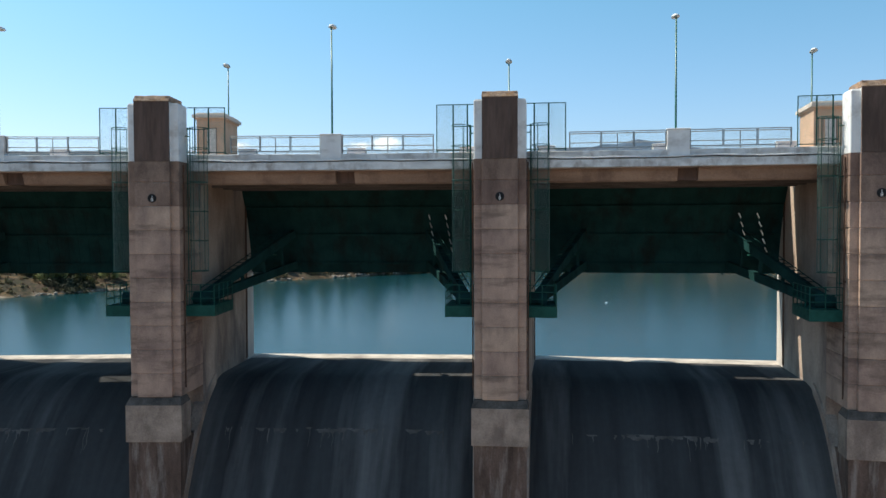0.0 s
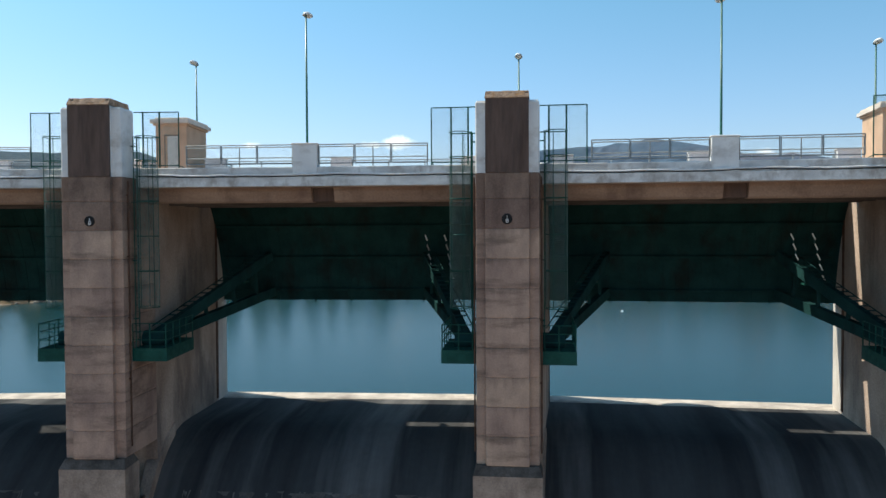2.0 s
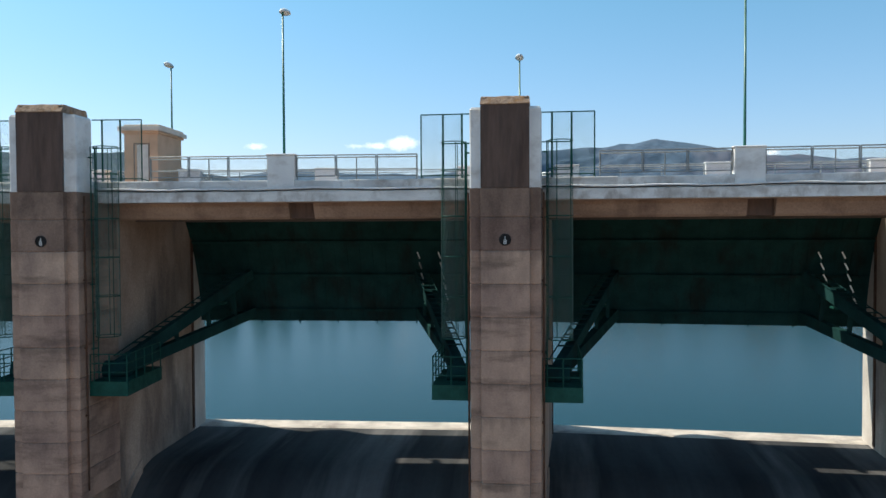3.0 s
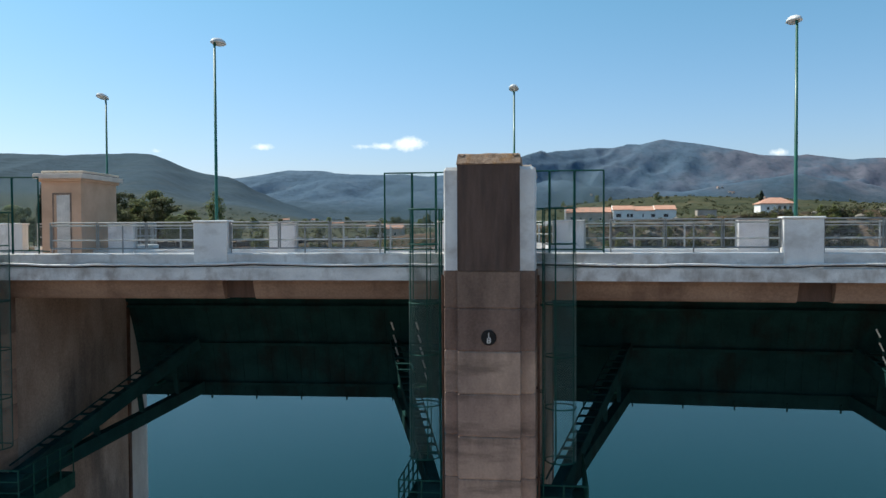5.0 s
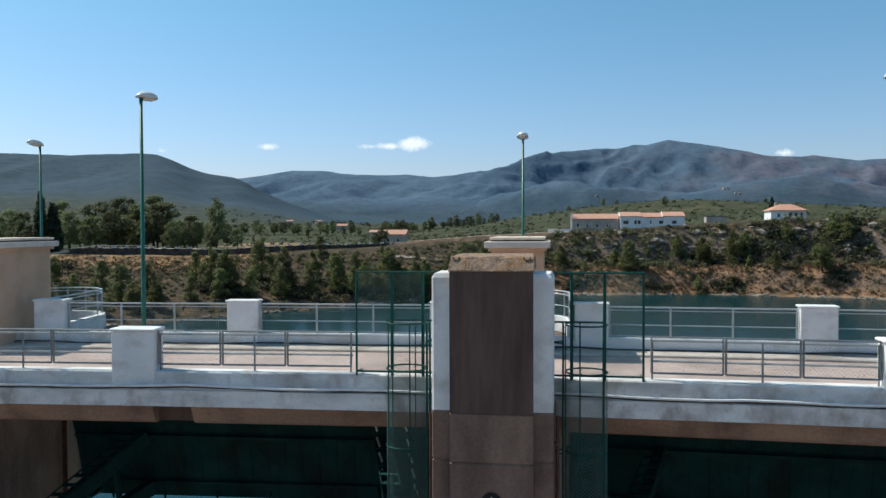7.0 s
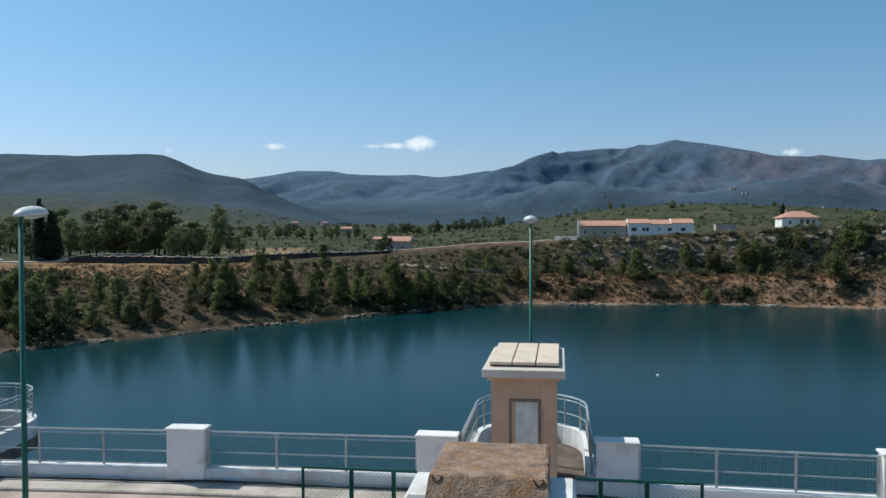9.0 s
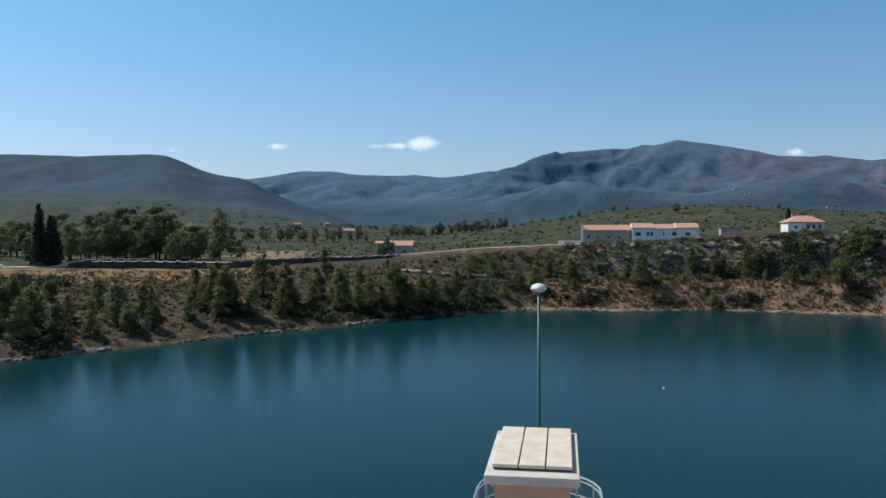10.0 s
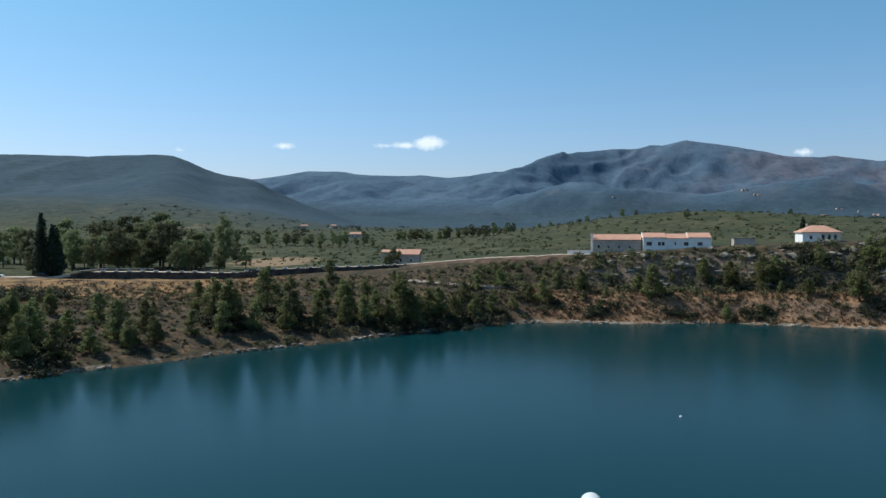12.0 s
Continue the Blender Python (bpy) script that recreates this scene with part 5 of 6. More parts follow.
for x, y, h in WEST_PINES + EAST_PINES:
    plant("pine_tree", x, y, h, 8.0)
for i in range(30):      # further west, past the lake's bend
    x = -215 + 75 * (i + rng.random()) / 30
    plant("pine_tree", *at_u(x, 0.10 + 0.55 * rng.random()), 6.5 + 5.0 * rng.random(), 8.0)
SHORE_PINES = ((-121.5, 153, 11), (-116, 158, 10), (-124, 160, 12), (-132, 164, 12), (-128, 156, 12), (-112, 165, 7), (-106, 172, 8), (-103, 178, 8), (-98, 188, 7.5), (-92, 194, 9), (-86, 201, 8), (-79, 207, 9), (-72, 214, 9),
               (-66, 221, 8.5), (-61, 224, 9), (-55, 228, 9), (-47, 234, 9), (-37, 247, 8), (-31, 252, 7.5), (-26, 259, 7), (-19, 264, 6))
for x, y, h in SHORE_PINES:
    plant("pine_tree", x, y, h, 8.0)
for i in range(26):      # young pines between the others
    x = -120 + 235 * (i + rng.random()) / 26
    plant("pine_tree", *at_u(x, 0.30 + 0.5 * rng.random()), 2.2 + 2.6 * rng.random(), 8.0)
# grove behind the road on the west
GROVE = ((-253, 321, 16), (-246, 316, 15), (-238, 311, 15), (-260, 318, 14), (-183, 275, 12.5), (-194, 278, 14), (-178, 284, 16), (-177, 300, 18), (-170, 289, 11.5), (-163, 292, 18), (-152.5, 284, 11.5), (-149, 292, 11.5), (-158, 300, 12),
         (-196, 300, 20), (-186, 306, 21), (-170, 310, 19), (-203, 292, 15), (-212, 300, 19), (-166, 285, 10), (-188, 290, 13), (-143, 300, 9), (-160, 318, 14), (-179, 318, 22))
for x, y, h in GROVE:
    plant("broadleaf_tree", x, y, 1.13 * h, 9.0)
plant("pine_tree", -175, 297, 18.5, 8.0)
for i in range(16):
    x = -218 + 70 * rng.random()
    plant("broadleaf_tree", x, 300 + 45 * rng.random() + (x + 175) * 0.25, 8 + 10 * rng.random(), 9.0)
for x, y, h in ((-139, 318, 10), (-70, 305, 9), (-73, 304.5, 6.5)):
    plant("broadleaf_tree", x, y, h, 9.0)
for i in range(16):
    x = -245 + 50 * rng.random()
    plant("broadleaf_tree", x, 250 + 40 * rng.random(), 7 + 5 * rng.random(), 9.0)
# loose trees over the plain
for i in range(34):
    y = 400 + 650 * rng.random() ** 1.4
    x = y * (-0.72 + 1.2 * rng.random())
    plant("broadleaf_tree" if rng.random() < 0.5 else "pine_tree", x, y, 3.5 + 3.5 * rng.random(), 9.0)
for x0, y0, dx, dy, n in ((-345, 520, 210, 30, 34), (-150, 640, 105, 25, 26), (-30, 700, 190, 60, 18)):      # tree rows across the plain
    for i in range(n):
        x, y = x0 + dx * (i + rng.random()) / n, y0 + dy * rng.random()
        plant("broadleaf_tree", x, y, 6 + 6 * rng.random(), 9.0)
for i in range(16):      # along the top of the rise behind the houses
    plant("broadleaf_tree", 0 + 190 * rng.random(), 590 + 70 * rng.random(), 3.5 + 3.5 * rng.random(), 9.0)
pop = tree("poplar_tree", 71, 24.0)
pop.matrix_world = pose(-147.3, 315, float(ground_z(-147.3, 315)))
for k, (x, y, h) in enumerate(((-183.2, 245, 24.5), (-179.0, 246, 20.0), (89.3, 319, 10.0))):
    c = tree("cypress_tree", 80 + k, h)
    c.matrix_world = pose(x, y, float(ground_z(x, y)) - 0.2)
    c.scale = (1 + 0.45 * (k == 1), 1 + 0.45 * (k == 1), 1)


# ---------------------------------------------------------------- scrub, dry grass, shore rocks
def scatter(name, label, category, material, places, make):
    co, fc, n = [], [], 0
    for pl in places:
        c, f = make(*pl)
        co.append(c)
        fc.append(f + n)
        n += len(c)
    ob = new(name, raw_mesh(name, np.concatenate(co), np.concatenate(fc), material))
    return tagged(ob, label, category, kind="stuff")


def bush(x, y, r, leaves=100):
    k = 4
    cs = [(x + rng.normal() * r * 0.5, y + rng.normal() * r * 0.5, float(ground_z(x, y)) + r * (0.3 + 0.35 * rng.random())) for _ in range(k)]
    return leaf_cloud(cs, [r * (0.5 + 0.3 * rng.random()) for _ in range(k)], leaves, (0.10 * r + 0.09) * math.sqrt(100 / leaves), rng, 0.8)


def bank_places(n, lo, hi, r0, r1, ulo=0.04, uhi=1.05):
    out = []
    for _ in range(n):
        x = lo + (hi - lo) * rng.random()
        out.append((*at_u(x, ulo + (uhi - ulo) * rng.random()), r0 + (r1 - r0) * rng.random() ** 2))
    return out


scatter("bank_scrub", "dark green scrub bushes thick over the lake bank", "bushes", M_SCRUB, bank_places(620, -215, -5, 0.4, 1.7, 0.04, 0.9) + bank_places(1100, -150, -20, 0.25, 0.9, 0.03, 0.9) + bank_places(520, -215, -110, 0.3, 1.1, 0.05, 0.9) + bank_places(60, -90, -22, 1.2, 2.4, 0.03, 0.34) + bank_places(170, -5, 135, 0.5, 1.8, 0.05, 0.5), bush)
thicket = []
for x, y, h in WEST_PINES + EAST_PINES:      # undergrowth downhill of the larger pines, also standing for their shadows
    for _ in range(5 if h >= 8 else 2):
        thicket.append((x + 1 + 6 * rng.random(), y + 1 - 8 * rng.random(), 0.9 + 1.3 * rng.random()))
def patch(x, y, wx, wy, n, r):
    """A dense clump of dark bushes over an oval of ground, for thicket and shadow alike."""
    for _ in range(n):
        k, q = 6.283 * rng.random(), math.sqrt(rng.random())
        thicket.append((x + wx * q * math.cos(k), y + wy * q * math.sin(k), r * (0.6 + 0.7 * rng.random())))


for x, y, wx, wy, n, r in ((-157, 204, 12, 8, 45, 2.2), (-124, 160, 9, 6, 40, 2.3), (-116, 152, 7, 4, 18, 2.0), (-96, 200, 7, 6, 22, 1.9), (-78, 213, 10, 7, 34, 1.9), (-58, 229, 13, 7, 50, 1.9),
                           (-40, 243, 12, 8, 50, 2.0), (-30, 256, 10, 7, 30, 1.7), (11, 269, 5, 3, 14, 1.7), (82, 287, 9, 6, 40, 2.3), (55, 275, 5, 3, 10, 1.6), (104, 283, 9, 8, 36, 2.6),
                           # these four are bushes put in place of shaded gullies in the terrace
                           (6, 267.5, 8, 2.5, 22, 1.5), (37, 270.5, 5, 2.5, 18, 1.6), (62, 271.5, 6, 2.5, 22, 1.7), (97, 266, 4, 2.5, 14, 1.5)):
    patch(x, y, wx, wy, n, r)
scatter("bank_thicket", "dark thicket below the pines, partly standing for shadow on the bank", "bushes", M_THICKET, thicket, bush)
scatter("cliff_scrub", "green bushes along the rocky top of the bank", "bushes", M_OLIVE, bank_places(120, -35, 0, 0.9, 2.6, 0.5, 0.84) + bank_places(260, 0, 145, 0.9, 3.0, 0.5, 0.95), bush)
scatter("slope_scrub", "dull green scrub on the rocky slope below the houses", "bushes", M_SCRUB, bank_places(330, -5, 145, 0.7, 2.2, 0.45, 0.97), bush)
scatter("plain_scrub", "low green maquis bushes over the plain", "bushes", M_MAQUIS,
        [(y * (-0.7 + 1.2 * rng.random()), y, 0.4 + 1.3 * rng.random() ** 2, 30) for y in (352 + 520 * rng.random() ** 1.3 for _ in range(2300))], bush)


far_woods = []
for a, y, da, n in ((-0.32, 1000, 0.16, 46), (-0.12, 1100, 0.10, 40), (-0.45, 900, 0.22, 60), (0.08, 1150, 0.20, 60), (0.30, 1100, 0.16, 40), (-0.20, 1180, 0.25, 50), (-0.55, 620, 0.14, 40),
                    (-0.62, 1000, 0.16, 60), (-0.50, 1180, 0.30, 80), (0.24, 900, 0.12, 40), (0.40, 1000, 0.14, 50), (0.02, 980, 0.10, 30)):
    for _ in range(n):
        yy = min(y + 90 * rng.normal(), 1245)
        far_woods.append(((a + da * (rng.random() - 0.5)) * yy, yy, 1.6 + 3.6 * rng.random() ** 2, 45))
scatter("far_woods", "dark far-off trees and hedges across the plain", "trees", M_THICKET, far_woods, bush)


def tuft(x, y, r):
    z = float(ground_z(x, y))
    n = 9
    a = rng.random(n) * 6.283
    b = np.stack([x + r * 0.5 * np.cos(a), y + r * 0.5 * np.sin(a), np.full(n, z - 0.05)], 1)
    t = b + np.stack([np.cos(a) * r * 0.5, np.sin(a) * r * 0.5, r * (0.7 + 0.6 * rng.random(n))], 1)
    side = np.stack([-np.sin(a), np.cos(a), np.zeros(n)], 1) * r * 0.22
    co = np.stack([b - side, b + side, t], 1).reshape(-1, 3)
    return co, np.arange(n * 3).reshape(-1, 3)


scatter("dry_grass", "straw-coloured dry grass tufts on the lake bank", "grass", M_DRYGRASS, bank_places(3000, -205, -20, 0.25, 0.7, 0.03, 0.9) + bank_places(1800, -175, -95, 0.3, 0.8, 0.6, 1.0)
        + bank_places(4200, -15, 135, 0.3, 0.9, 0.05, 0.5), tuft)


def rock(x, y, r):
    bm = BM()
    bmesh.ops.create_icosphere(bm, subdivisions=1, radius=1)
    z = float(ground_z(x, y))
    sc = r * (0.6 + 0.6 * rng.random(3)) * np.array((1.3, 1, 0.6))
    co = np.array([v.co[:] for v in bm.verts]) * (0.8 + 0.4 * rng.random((len(bm.verts), 1))) * sc + np.array((x, y, z + 0.1 * r))
    f = np.array([[v.index for v in q.verts] for q in bm.faces])
    bm.free()
    return co, f


def water_line(x):
    ys = np.arange(float(shore_y(x)) - 12, float(shore_y(x)) + 16, 0.25)
    return float(ys[int(np.argmax(ground_z(np.full(ys.shape, x), ys) > WATER_Z + 0.05))])


shore_places = []
for i in range(620):
    x = -165 + 280 * rng.random()
    if math.sin(x * 0.21) + 0.6 * math.sin(x * 0.53 + 1) > -0.55:
        shore_places.append((x, water_line(x) + 1.3 * rng.random(), 0.22 + 0.6 * rng.random() ** 2))
scatter("shore_rocks", "pale rocks along the water line", "rocks", M_ROCK, shore_places, rock)
scatter("cliff_rocks", "brown boulders and outcrops below the houses", "rocks", M_ROCK, bank_places(160, 5, 135, 0.6, 2.2, 0.62, 0.98), rock)


# ---------------------------------------------------------------- far road with white parapet blocks
ROAD = [(-250, 236), (-205, 238), (-164, 246), (-140, 256), (-119, 266), (-94, 281), (-68, 299), (-34, 302), (7, 303), (40, 300), (80, 300), (150, 292)]


def road_at(s):
    xs = np.array([p[0] for p in ROAD])
    ys = np.array([p[1] for p in ROAD])
    return s, float(np.interp(s, xs, ys))


def road_z(x, y):
    """The road is built up above the bank behind its retaining wall."""
    built_up = float(lerp(x, (-178, -164, -105, -80, -54, -8, 2), (0, 2.0, 2.0, 1.0, 0.7, 0.7, 0)))
    return float(ground_z(x, y)) * 0.5 + float(ground_z(x, y + 6)) * 0.5 + 0.25 + built_up


bm = BM()
prev = None
for s in np.arange(-245, 10, 2.5):
    x, y = road_at(s)
    z = road_z(x, y)
    fall = 0.35 * float(sstep((x + 66) / 12)) * (1 - float(sstep((x - 2) / 8)))
    cur = [bm.verts.new((x, y - 2.6 - 1.6 * fall, z - 0.8 - 1.1 * fall)), bm.verts.new((x, y - 2.4, z)), bm.verts.new((x, y + 2.8, z + 0.05)), bm.verts.new((x, y + 5.2, z - 2.9))]
    if prev:
        for i in range(3):
            bm.faces.new((prev[i], cur[i], cur[i + 1], prev[i + 1]))
    prev = cur
skirt = BM()      # bare earth below the road
prev = None
for s in np.arange(-66, 10, 2.0):
    x, y = road_at(s)
    z = road_z(x, y)
    deep = 2.2 + 0.8 * math.sin(s * 0.37) + 0.5 * math.sin(s * 1.1)
    cur = [skirt.verts.new(q) for q in ((x, y - 2.8 - 1.6 * deep, min(z - 1.25 * deep, float(ground_z(x, y - 2.8 - 1.6 * deep)) - 0.4)), (x, y - 3.2 - 0.4 * deep, z - 0.55 * deep), (x, y - 2.45, z - 0.03))]
    if prev:
        for i in range(2):
            skirt.faces.new((prev[i], cur[i], cur[i + 1], prev[i + 1]))
    prev = cur
tagged(obj("embankment", skirt, M_EARTH), "bare reddish earth cutting below the dusty road", "embankment", kind="structure")
tagged(obj("road", bm, M_TRACK), "pale dusty road along the top of the lake bank", "road", kind="structure")


bm = BM()      # a lower track cut along the slope
prev = None
for s in np.arange(-57, -14, 1.5):
    x, y = float(s), float(np.interp(s, (-57, -41, -26, -15), (269, 270, 277, 283)))
    z = float(np.interp(s, (-57, -41, -26, -15), (-7.2, -8.4, -9.4, -10.3))) + 0.12 * math.sin(s * 1.7)
    cur = [bm.verts.new(q) for q in ((x, y - 1.0, z - 2.2), (x, y - 0.8, z), (x, y + 1.1, z + 0.05), (x, y + 2.2, z + 0.5))]
    if prev:
        for i in range(3):
            bm.faces.new((prev[i], cur[i], cur[i + 1], prev[i + 1]))
    prev = cur
tagged(obj("lower_track", bm, M_CONC_LIGHT), "pale footpath cut along the slope above the lake", "path", kind="structure")


bm = BM()
prev = None
for s in np.arange(-170, -64, 2.5):
    x, y = road_at(s)
    z = road_z(x, y)
    cur = [bm.verts.new(q) for q in ((x, y - 2.95, z - 3.4), (x, y - 2.65, z - 3.4), (x, y - 2.65, z + 0.12), (x, y - 2.95, z + 0.12))]
    if prev:
        for i in range(4):
            bm.faces.new((prev[i], cur[i], cur[(i + 1) % 4], prev[(i + 1) % 4]))
    prev = cur
tagged(obj("retaining_wall", bm, M_RETAIN), "dark stone retaining wall below the lake road", "wall", kind="structure")
bm = BM()
box(bm, -0.75, 0.75, -0.2, 0.2, 0, 0.75, 0.05)
blk = tagged(obj("parapet_block", bm, M_ROOFSLAB), "white-painted roadside parapet block", "block", "roadside parapet blocks")
first = True
for s in np.arange(-160, -62, 4.0):
    x, y = road_at(s)
    m = pose(x, y - 2.3, road_z(x, y) + 0.0, 0, 0, 35)
    if first:
        blk.matrix_world = m
        first = False
    else:
        copy_thing(blk, m)


# ---------------------------------------------------------------- houses on the far bank
def window(p, x, z, w, h, y=0.0):
    bm = BM()
    box(bm, x - w / 2 - 0.1, x + w / 2 + 0.1, y - 0.05, y + 0.02, z - 0.1, z + h + 0.1)
    wd = part("window", bm, M_WALLW, p)
    bm = BM()
    box(bm, x - w / 2, x + w / 2, y - 0.08, y - 0.053, z, z + h)
    part("pane", bm, M_WINDOW, wd, "dark window pane")


def gable_house(label, x0, w, depth, h, roof_h, wall_mat, y, z, windows, units=1, steps=0.0):
    p = thing("house", label, "house", at=(x0, y, z))
    uw = w / units
    for i in range(units):
        a, b = i * uw, (i + 1) * uw - 0.05
        hh = h - steps * (i % 2)
        yy = 0.5 * (i % 2) * (1 if steps else 0)
        bm = BM()
        box(bm, a, b, yy, depth, -2.0, hh)
        part("wall", bm, wall_mat, p)
        bm = BM()
        prof = [(yy - 0.45, hh - 0.05), (depth + 0.4, hh - 0.05), (depth + 0.4, hh + 0.12), (depth * 0.55, hh + roof_h), (yy - 0.45, hh + 0.14)]
        along_x(bm, prof, a - 0.15, b + 0.1)
        part("roof", bm, M_TILE, p, "terracotta tiled roof")
        bm = BM()
        along_x(bm, [(yy - 0.02, hh), (depth, hh), (depth * 0.55, hh + roof_h + 0.12)], a - 0.30, a - 0.05)
        part("gable_wall", bm, wall_mat, p)
    for x, zz, ww, wh in windows:
        i = min(int(x / uw), units - 1)
        window(p, x, zz, ww, wh, 0.5 * (i % 2) * (1 if steps else 0))
    return p


gable_house("long beige farmhouse with a terracotta roof above the lake", 8.8, 18.4, 8, 4.6, 2.2, M_WALLB, 308, 2.2,
            [(2.2, 1.3, 0.9, 1.5), (6.0, 1.3, 0.7, 1.1), (10.0, 1.3, 0.9, 1.1), (14.0, 1.3, 0.8, 1.1)])
bt = thing("bell_gable", "small white bell gable at the farmhouse end", "bell gable", at=(8.4, 308.5, 2.2))
bm = BM()
box(bm, -0.3, 0.5, 0, 0.9, 0, 7.0, 0.05)
part("pillar", bm, M_WALLW, bt)
bm = BM()
prism(bm, [(-0.45, -0.15), (0.65, -0.15), (0.65, 1.05), (-0.45, 1.05)], 7.003, 7.3, 0.1)
part("cap", bm, M_TILE, bt)
gable_house("white terraced house with terracotta roofs above the lake", 27.8, 25.2, 9, 4.4, 1.9, M_WALLW, 306, 3.3,
            [(2.2, 1.4, 2.0, 1.4), (6.0, 1.4, 1.0, 1.4), (7.4, 1.4, 1.0, 1.4), (12.0, 1.5, 0.5, 1.2), (16.0, 1.4, 1.6, 1.3), (21.0, 1.4, 1.8, 1.3)], 3, 0.35)


def villa():
    p = thing("villa", "white villa with hipped terracotta roof and veranda on a rocky bank", "house", at=(85.6, 306, 6.0))
    bm = BM()
    box(bm, 0, 7, 0, 10, -2.5, 3.6)
    box(bm, 7.05, 14.6, 1.6, 10, -2.5, 3.6)
    part("wall", bm, M_WALLW, p)
    bm = BM()
    box(bm, 7.05, 14.6, 0, 1.6, -2.5, 0.3)
    part("veranda_floor", bm, M_WALLW, p)
    for x in (7.2, 9.6, 12.0, 14.4):
        bm = BM()
        box(bm, x - 0.15, x + 0.15, 0.05, 0.35, 0.303, 3.2)
        part("pillar", bm, M_WALLW, p)
    bm = BM()
    box(bm, 7.05, 14.6, 0.0, 1.55, 3.2, 3.6)
    part("veranda_beam", bm, M_WALLW, p)
    bm = BM()
    lo = [(-0.6, -0.6), (15.2, -0.6), (15.2, 10.6), (-0.6, 10.6)]
    hi = [(5.0, 4.6), (10.0, 4.6), (10.0, 5.4), (5.0, 5.4)]
    loft(bm, [[bm.verts.new((x, y, z)) for x, y in q] for q, z in ((lo, 3.61), (lo, 3.85), (hi, 6.3))])
    part("roof", bm, M_TILE, p, "hipped terracotta roof")
    for x, w in ((8.4, 1.3), (10.8, 1.2), (13.2, 1.2)):
        window(p, x, 0.9, w, 1.9, 1.6)
    window(p, 3.2, 1.2, 1.0, 1.3, 0.0)
    bm = BM()
    box(bm, 3.4, 4.1, 6.5, 7.2, 4.5, 7.0)
    part("chimney", bm, M_WALLB, p)
    p.scale = (0.9, 1, 1)
    return p


villa()
sh = thing("block_shed", "small unpainted block shed beside the houses", "shed", at=(61, 305, 4.5))
bm = BM()
box(bm, 0, 7.5, 0, 5, -1.5, 2.9)
part("wall", bm, M_WALLB, sh)
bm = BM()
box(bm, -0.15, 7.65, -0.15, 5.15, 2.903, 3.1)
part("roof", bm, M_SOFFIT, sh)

ct = thing("cottage", "stone cottage with a terracotta roof beside the lake road", "house", at=(-77, 312, -3.6))
bm = BM()
box(bm, 0, 5.2, 0.0, 6, -1.5, 5.2)
part("tower_wall", bm, M_WALLB, ct, "pale stone gable block")
bm = BM()
box(bm, 5.25, 15.5, 0.6, 7, -1.5, 4.2)
part("wall", bm, M_WALLB, ct)
bm = BM()
along_x(bm, [(0.1, 4.15), (7.4, 4.15), (7.4, 4.3), (4.6, 6.3), (0.1, 4.35)], 5.2, 15.9)
part("roof", bm, M_TILE, ct, "terracotta tiled roof")
bm = BM()
along_x(bm, [(-0.3, 5.18), (6.3, 5.18), (6.3, 5.3), (3.0, 6.2), (-0.3, 5.32)], -0.3, 5.35)
part("roof", bm, M_TILE, ct, "terracotta tiled roof")
window(ct, 2.6, 1.5, 0.9, 1.2, 0.0)
window(ct, 8.0, 1.2, 1.0, 1.2, 0.6)
window(ct, 12.4, 1.2, 1.0, 1.2, 0.6)

# the buoy on the lake
by = thing("buoy", "small white mooring buoy floating on the lake", "buoy", at=(18.5, 133.0, WATER_Z))
bm = BM()
bmesh.ops.create_icosphere(bm, subdivisions=2, radius=0.28)
part("float", bm, M_WHITE, by, smooth=True)
bm = BM()
tube(bm, [(0, 0, 0.2), (0, 0, 0.5)], 0.04, 6)
part("ring_post", bm, M_RUST, by)


# ---------------------------------------------------------------- roadside: cars, guard rail, garden wall, far cottages
def parked_car(label, paint, x, y, turn):
    z = road_z(x, y)
    p = thing("parked_car", label, "car", "parked cars", at=(x, y, z), turn=turn)
    bm = BM()
    rows = []
    for w in (-0.86, -0.80, 0.80, 0.86):
        k = 0.10 if abs(w) > 0.82 else 0.0
        rows.append([bm.verts.new((q[0] * (1 - k * 0.1), w, q[1] - (k * 0.5 if q[1] > 0.5 else -k * 0.3))) for q in
                     ((-2.05, 0.28), (2.05, 0.28), (2.10, 0.55), (1.95, 0.80), (1.0, 0.95), (-1.9, 0.98), (-2.1, 0.75))])
    loft(bm, rows)
    part("body", bm, paint, p, smooth=False)
    bm = BM()
    loft(bm, [[bm.verts.new((sx * (a if sx > 0 else b), sy * w, zz)) for sx, sy in ((-1, -1), (1, -1), (1, 1), (-1, 1))]
              for a, b, w, zz in ((0.95, 1.85, 0.80, 0.953), (0.35, 1.55, 0.66, 1.40))])
    part("cabin_glass", bm, M_WINDOW, p, "dark tinted cabin glass")
    bm = BM()
    box(bm, -1.55, 0.36, -0.67, 0.67, 1.403, 1.46, 0.03)
    part("roof", bm, paint, p)
    for wx in (-1.3, 1.3):
        for wy in (-0.80, 0.80):
            bm = BM()
            tube(bm, [(wx, wy - 0.1, 0.32), (wx, wy + 0.1, 0.32)], 0.32, 14)
            wheel = part("wheel", bm, M_BLACK, p, "black tyre")
            bm = BM()
            tube(bm, [(wx, wy - 0.11, 0.32), (wx, wy + 0.11, 0.32)], 0.18, 10)
            part("rim", bm, M_GALV, wheel)
    return p


parked_car("dark parked car on the dusty verge beside the cypresses", M_BLACK, -180.5, 242.5, 12)
parked_car("white parked car on the dusty verge above the lake", M_WHITE, -196.0, 239.5, 8)


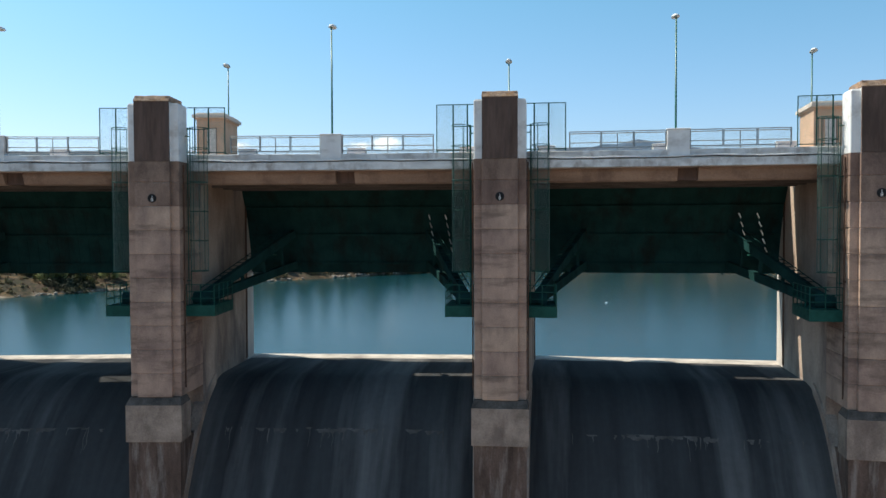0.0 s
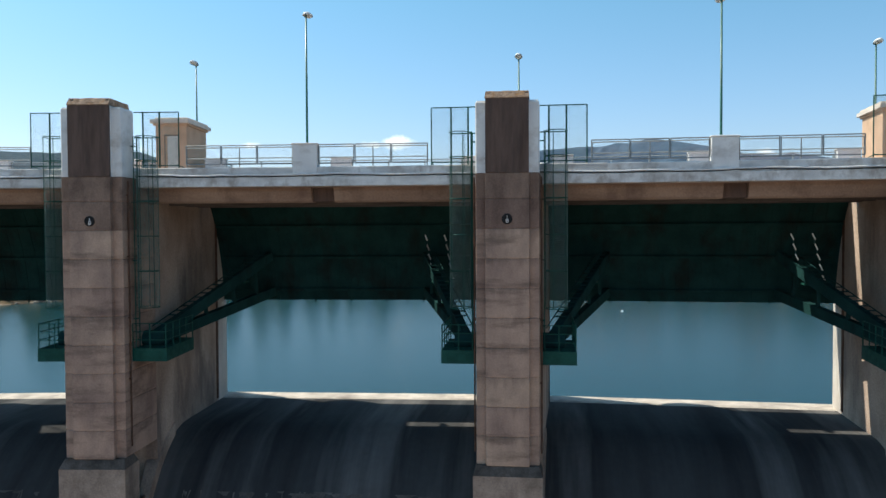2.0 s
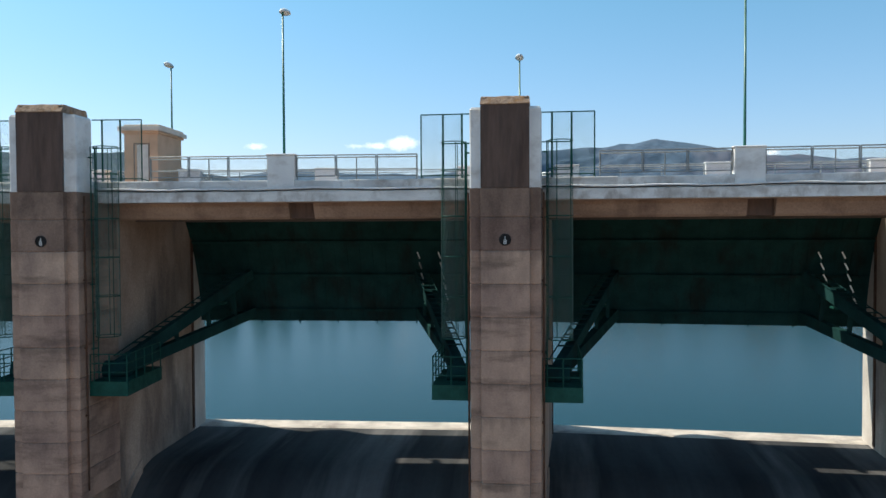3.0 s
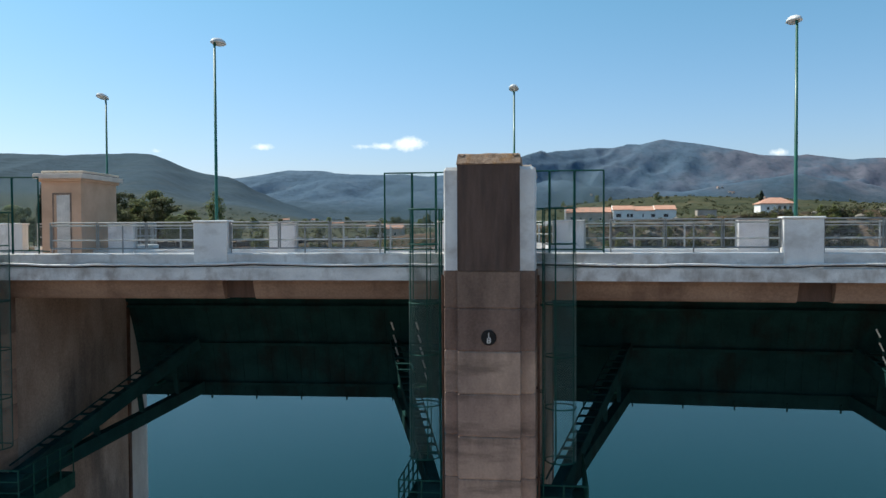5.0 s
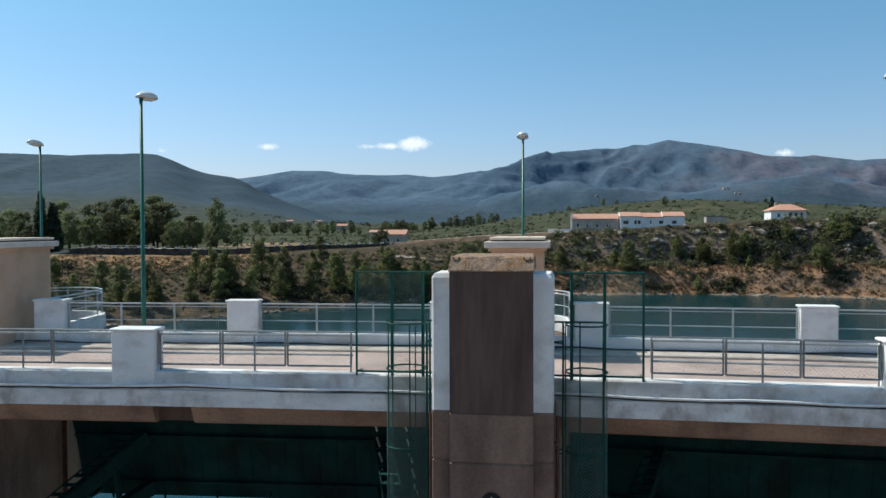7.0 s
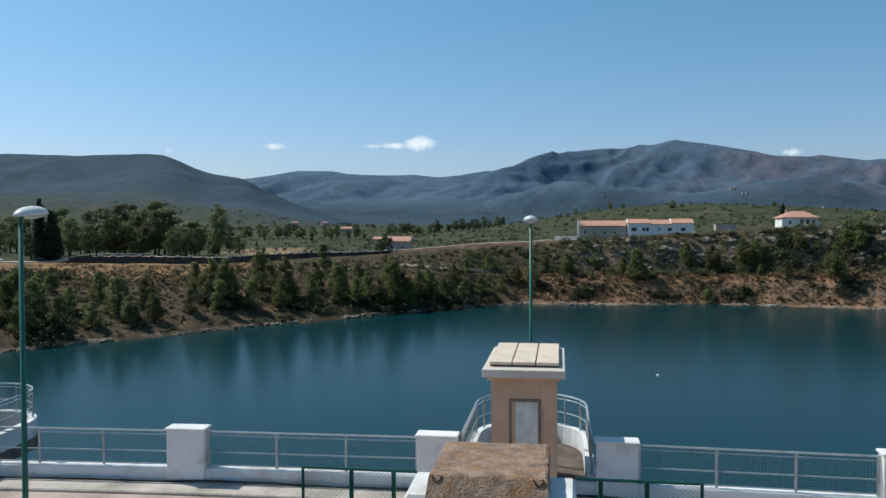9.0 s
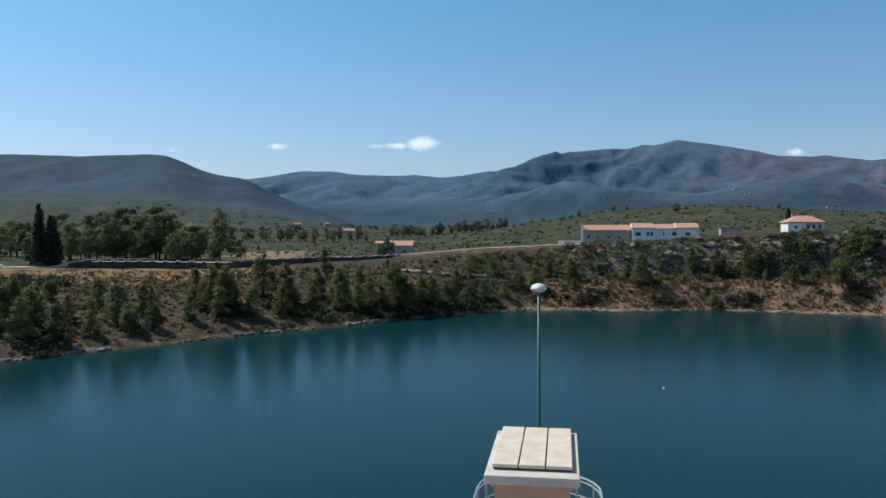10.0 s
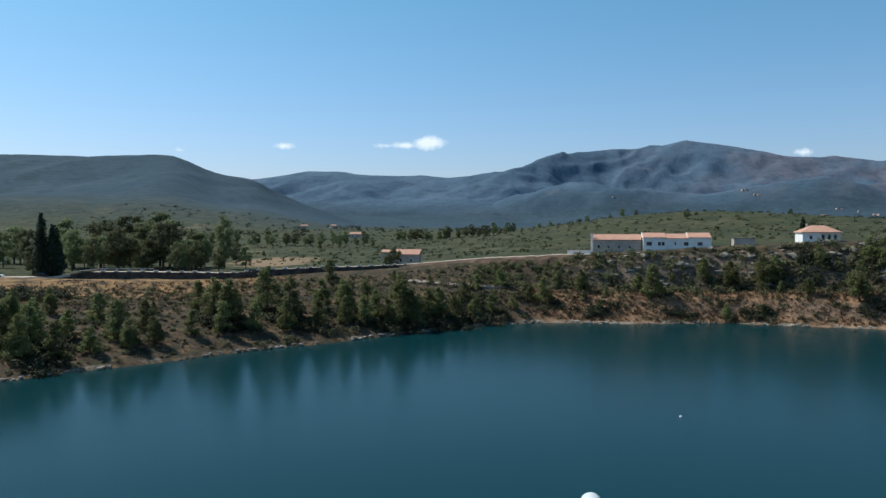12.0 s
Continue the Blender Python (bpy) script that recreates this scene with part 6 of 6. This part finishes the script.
def guard_rail():
    p = thing("guard_rail", "pale roadside guard rail on wooden posts", "guard rail")
    pts = []
    for i in range(15):
        x = -181 + 2.4 * i
        y = road_at(x)[1] + 4.2
        pts.append((x, y, road_z(x, y - 4.2)))
    for x, y, z in pts:
        bm = BM()
        tube(bm, [(x, y, z - 0.5), (x, y, z + 1.0)], 0.09, 6)
        part("post", bm, M_TRUNK, p, "brown wooden post")
    for a, b in zip(pts, pts[1:]):
        bm = BM()
        tube(bm, [(a[0], a[1] - 0.12, a[2] + 0.85), (b[0], b[1] - 0.12, b[2] + 0.85)], 0.11, 6)
        part("rail", bm, M_GALVPALE, p, "pale steel rail")
    return p


guard_rail()
gw = thing("garden_wall", "low white garden wall beside the farmhouse", "wall", at=(-1.0, 307, 0))
g0 = float(ground_z(3, 307))
bm = BM()
box(bm, 0, 9.0, 0, 0.35, g0 - 1.0, g0 + 1.7, 0.04)
part("wall_face", bm, M_WALLW, gw)
bm = BM()
box(bm, -0.06, 9.06, -0.06, 0.41, g0 + 1.703, g0 + 1.8)
part("coping", bm, M_TILE, gw)


def far_cottage():
    p = thing("far_cottage", "small pale cottage far off on the hillside", "house", "far cottages")
    bm = BM()
    box(bm, -5, 5, -3.5, 3.5, -2.5, 3.2)
    part("wall", bm, M_WALLB, p)
    bm = BM()
    along_x(bm, [(-3.9, 3.203), (3.9, 3.203), (3.9, 3.4), (0, 5.2), (-3.9, 3.4)], -5.3, 5.3)
    part("roof", bm, M_TILE, p, "terracotta roof")
    for wx in (-2.6, 2.6):
        window(p, wx, 0.8, 1.1, 1.3, -3.5)
    return p


cot = far_cottage()
for k, (a, y, turn) in enumerate(((-0.28, 690, 10), (-0.31, 1180, 60), (0.235, 1230, 30), (0.25, 1240, 0), (0.19, 1225, 15), (0.30, 1235, 40), (-0.35, 1120, 20), (0.208, 2130, 110), (0.213, 2125, 70),
                                     (0.222, 2050, 95), (0.226, 2045, 40), (0.316, 1850, 100), (0.322, 1848, 60), (0.341, 1820, 90), (0.363, 1730, 110), (0.358, 1738, 30), (0.054, 2010, 100))):
    x = a * y
    m = pose(*(float(q) for q in recede(np.float64(x), np.float64(y), ground_z(x, y) + 0.4)), 0, 0, turn)
    if k == 0:
        cot.matrix_world = m
    else:
        copy_thing(cot, m)
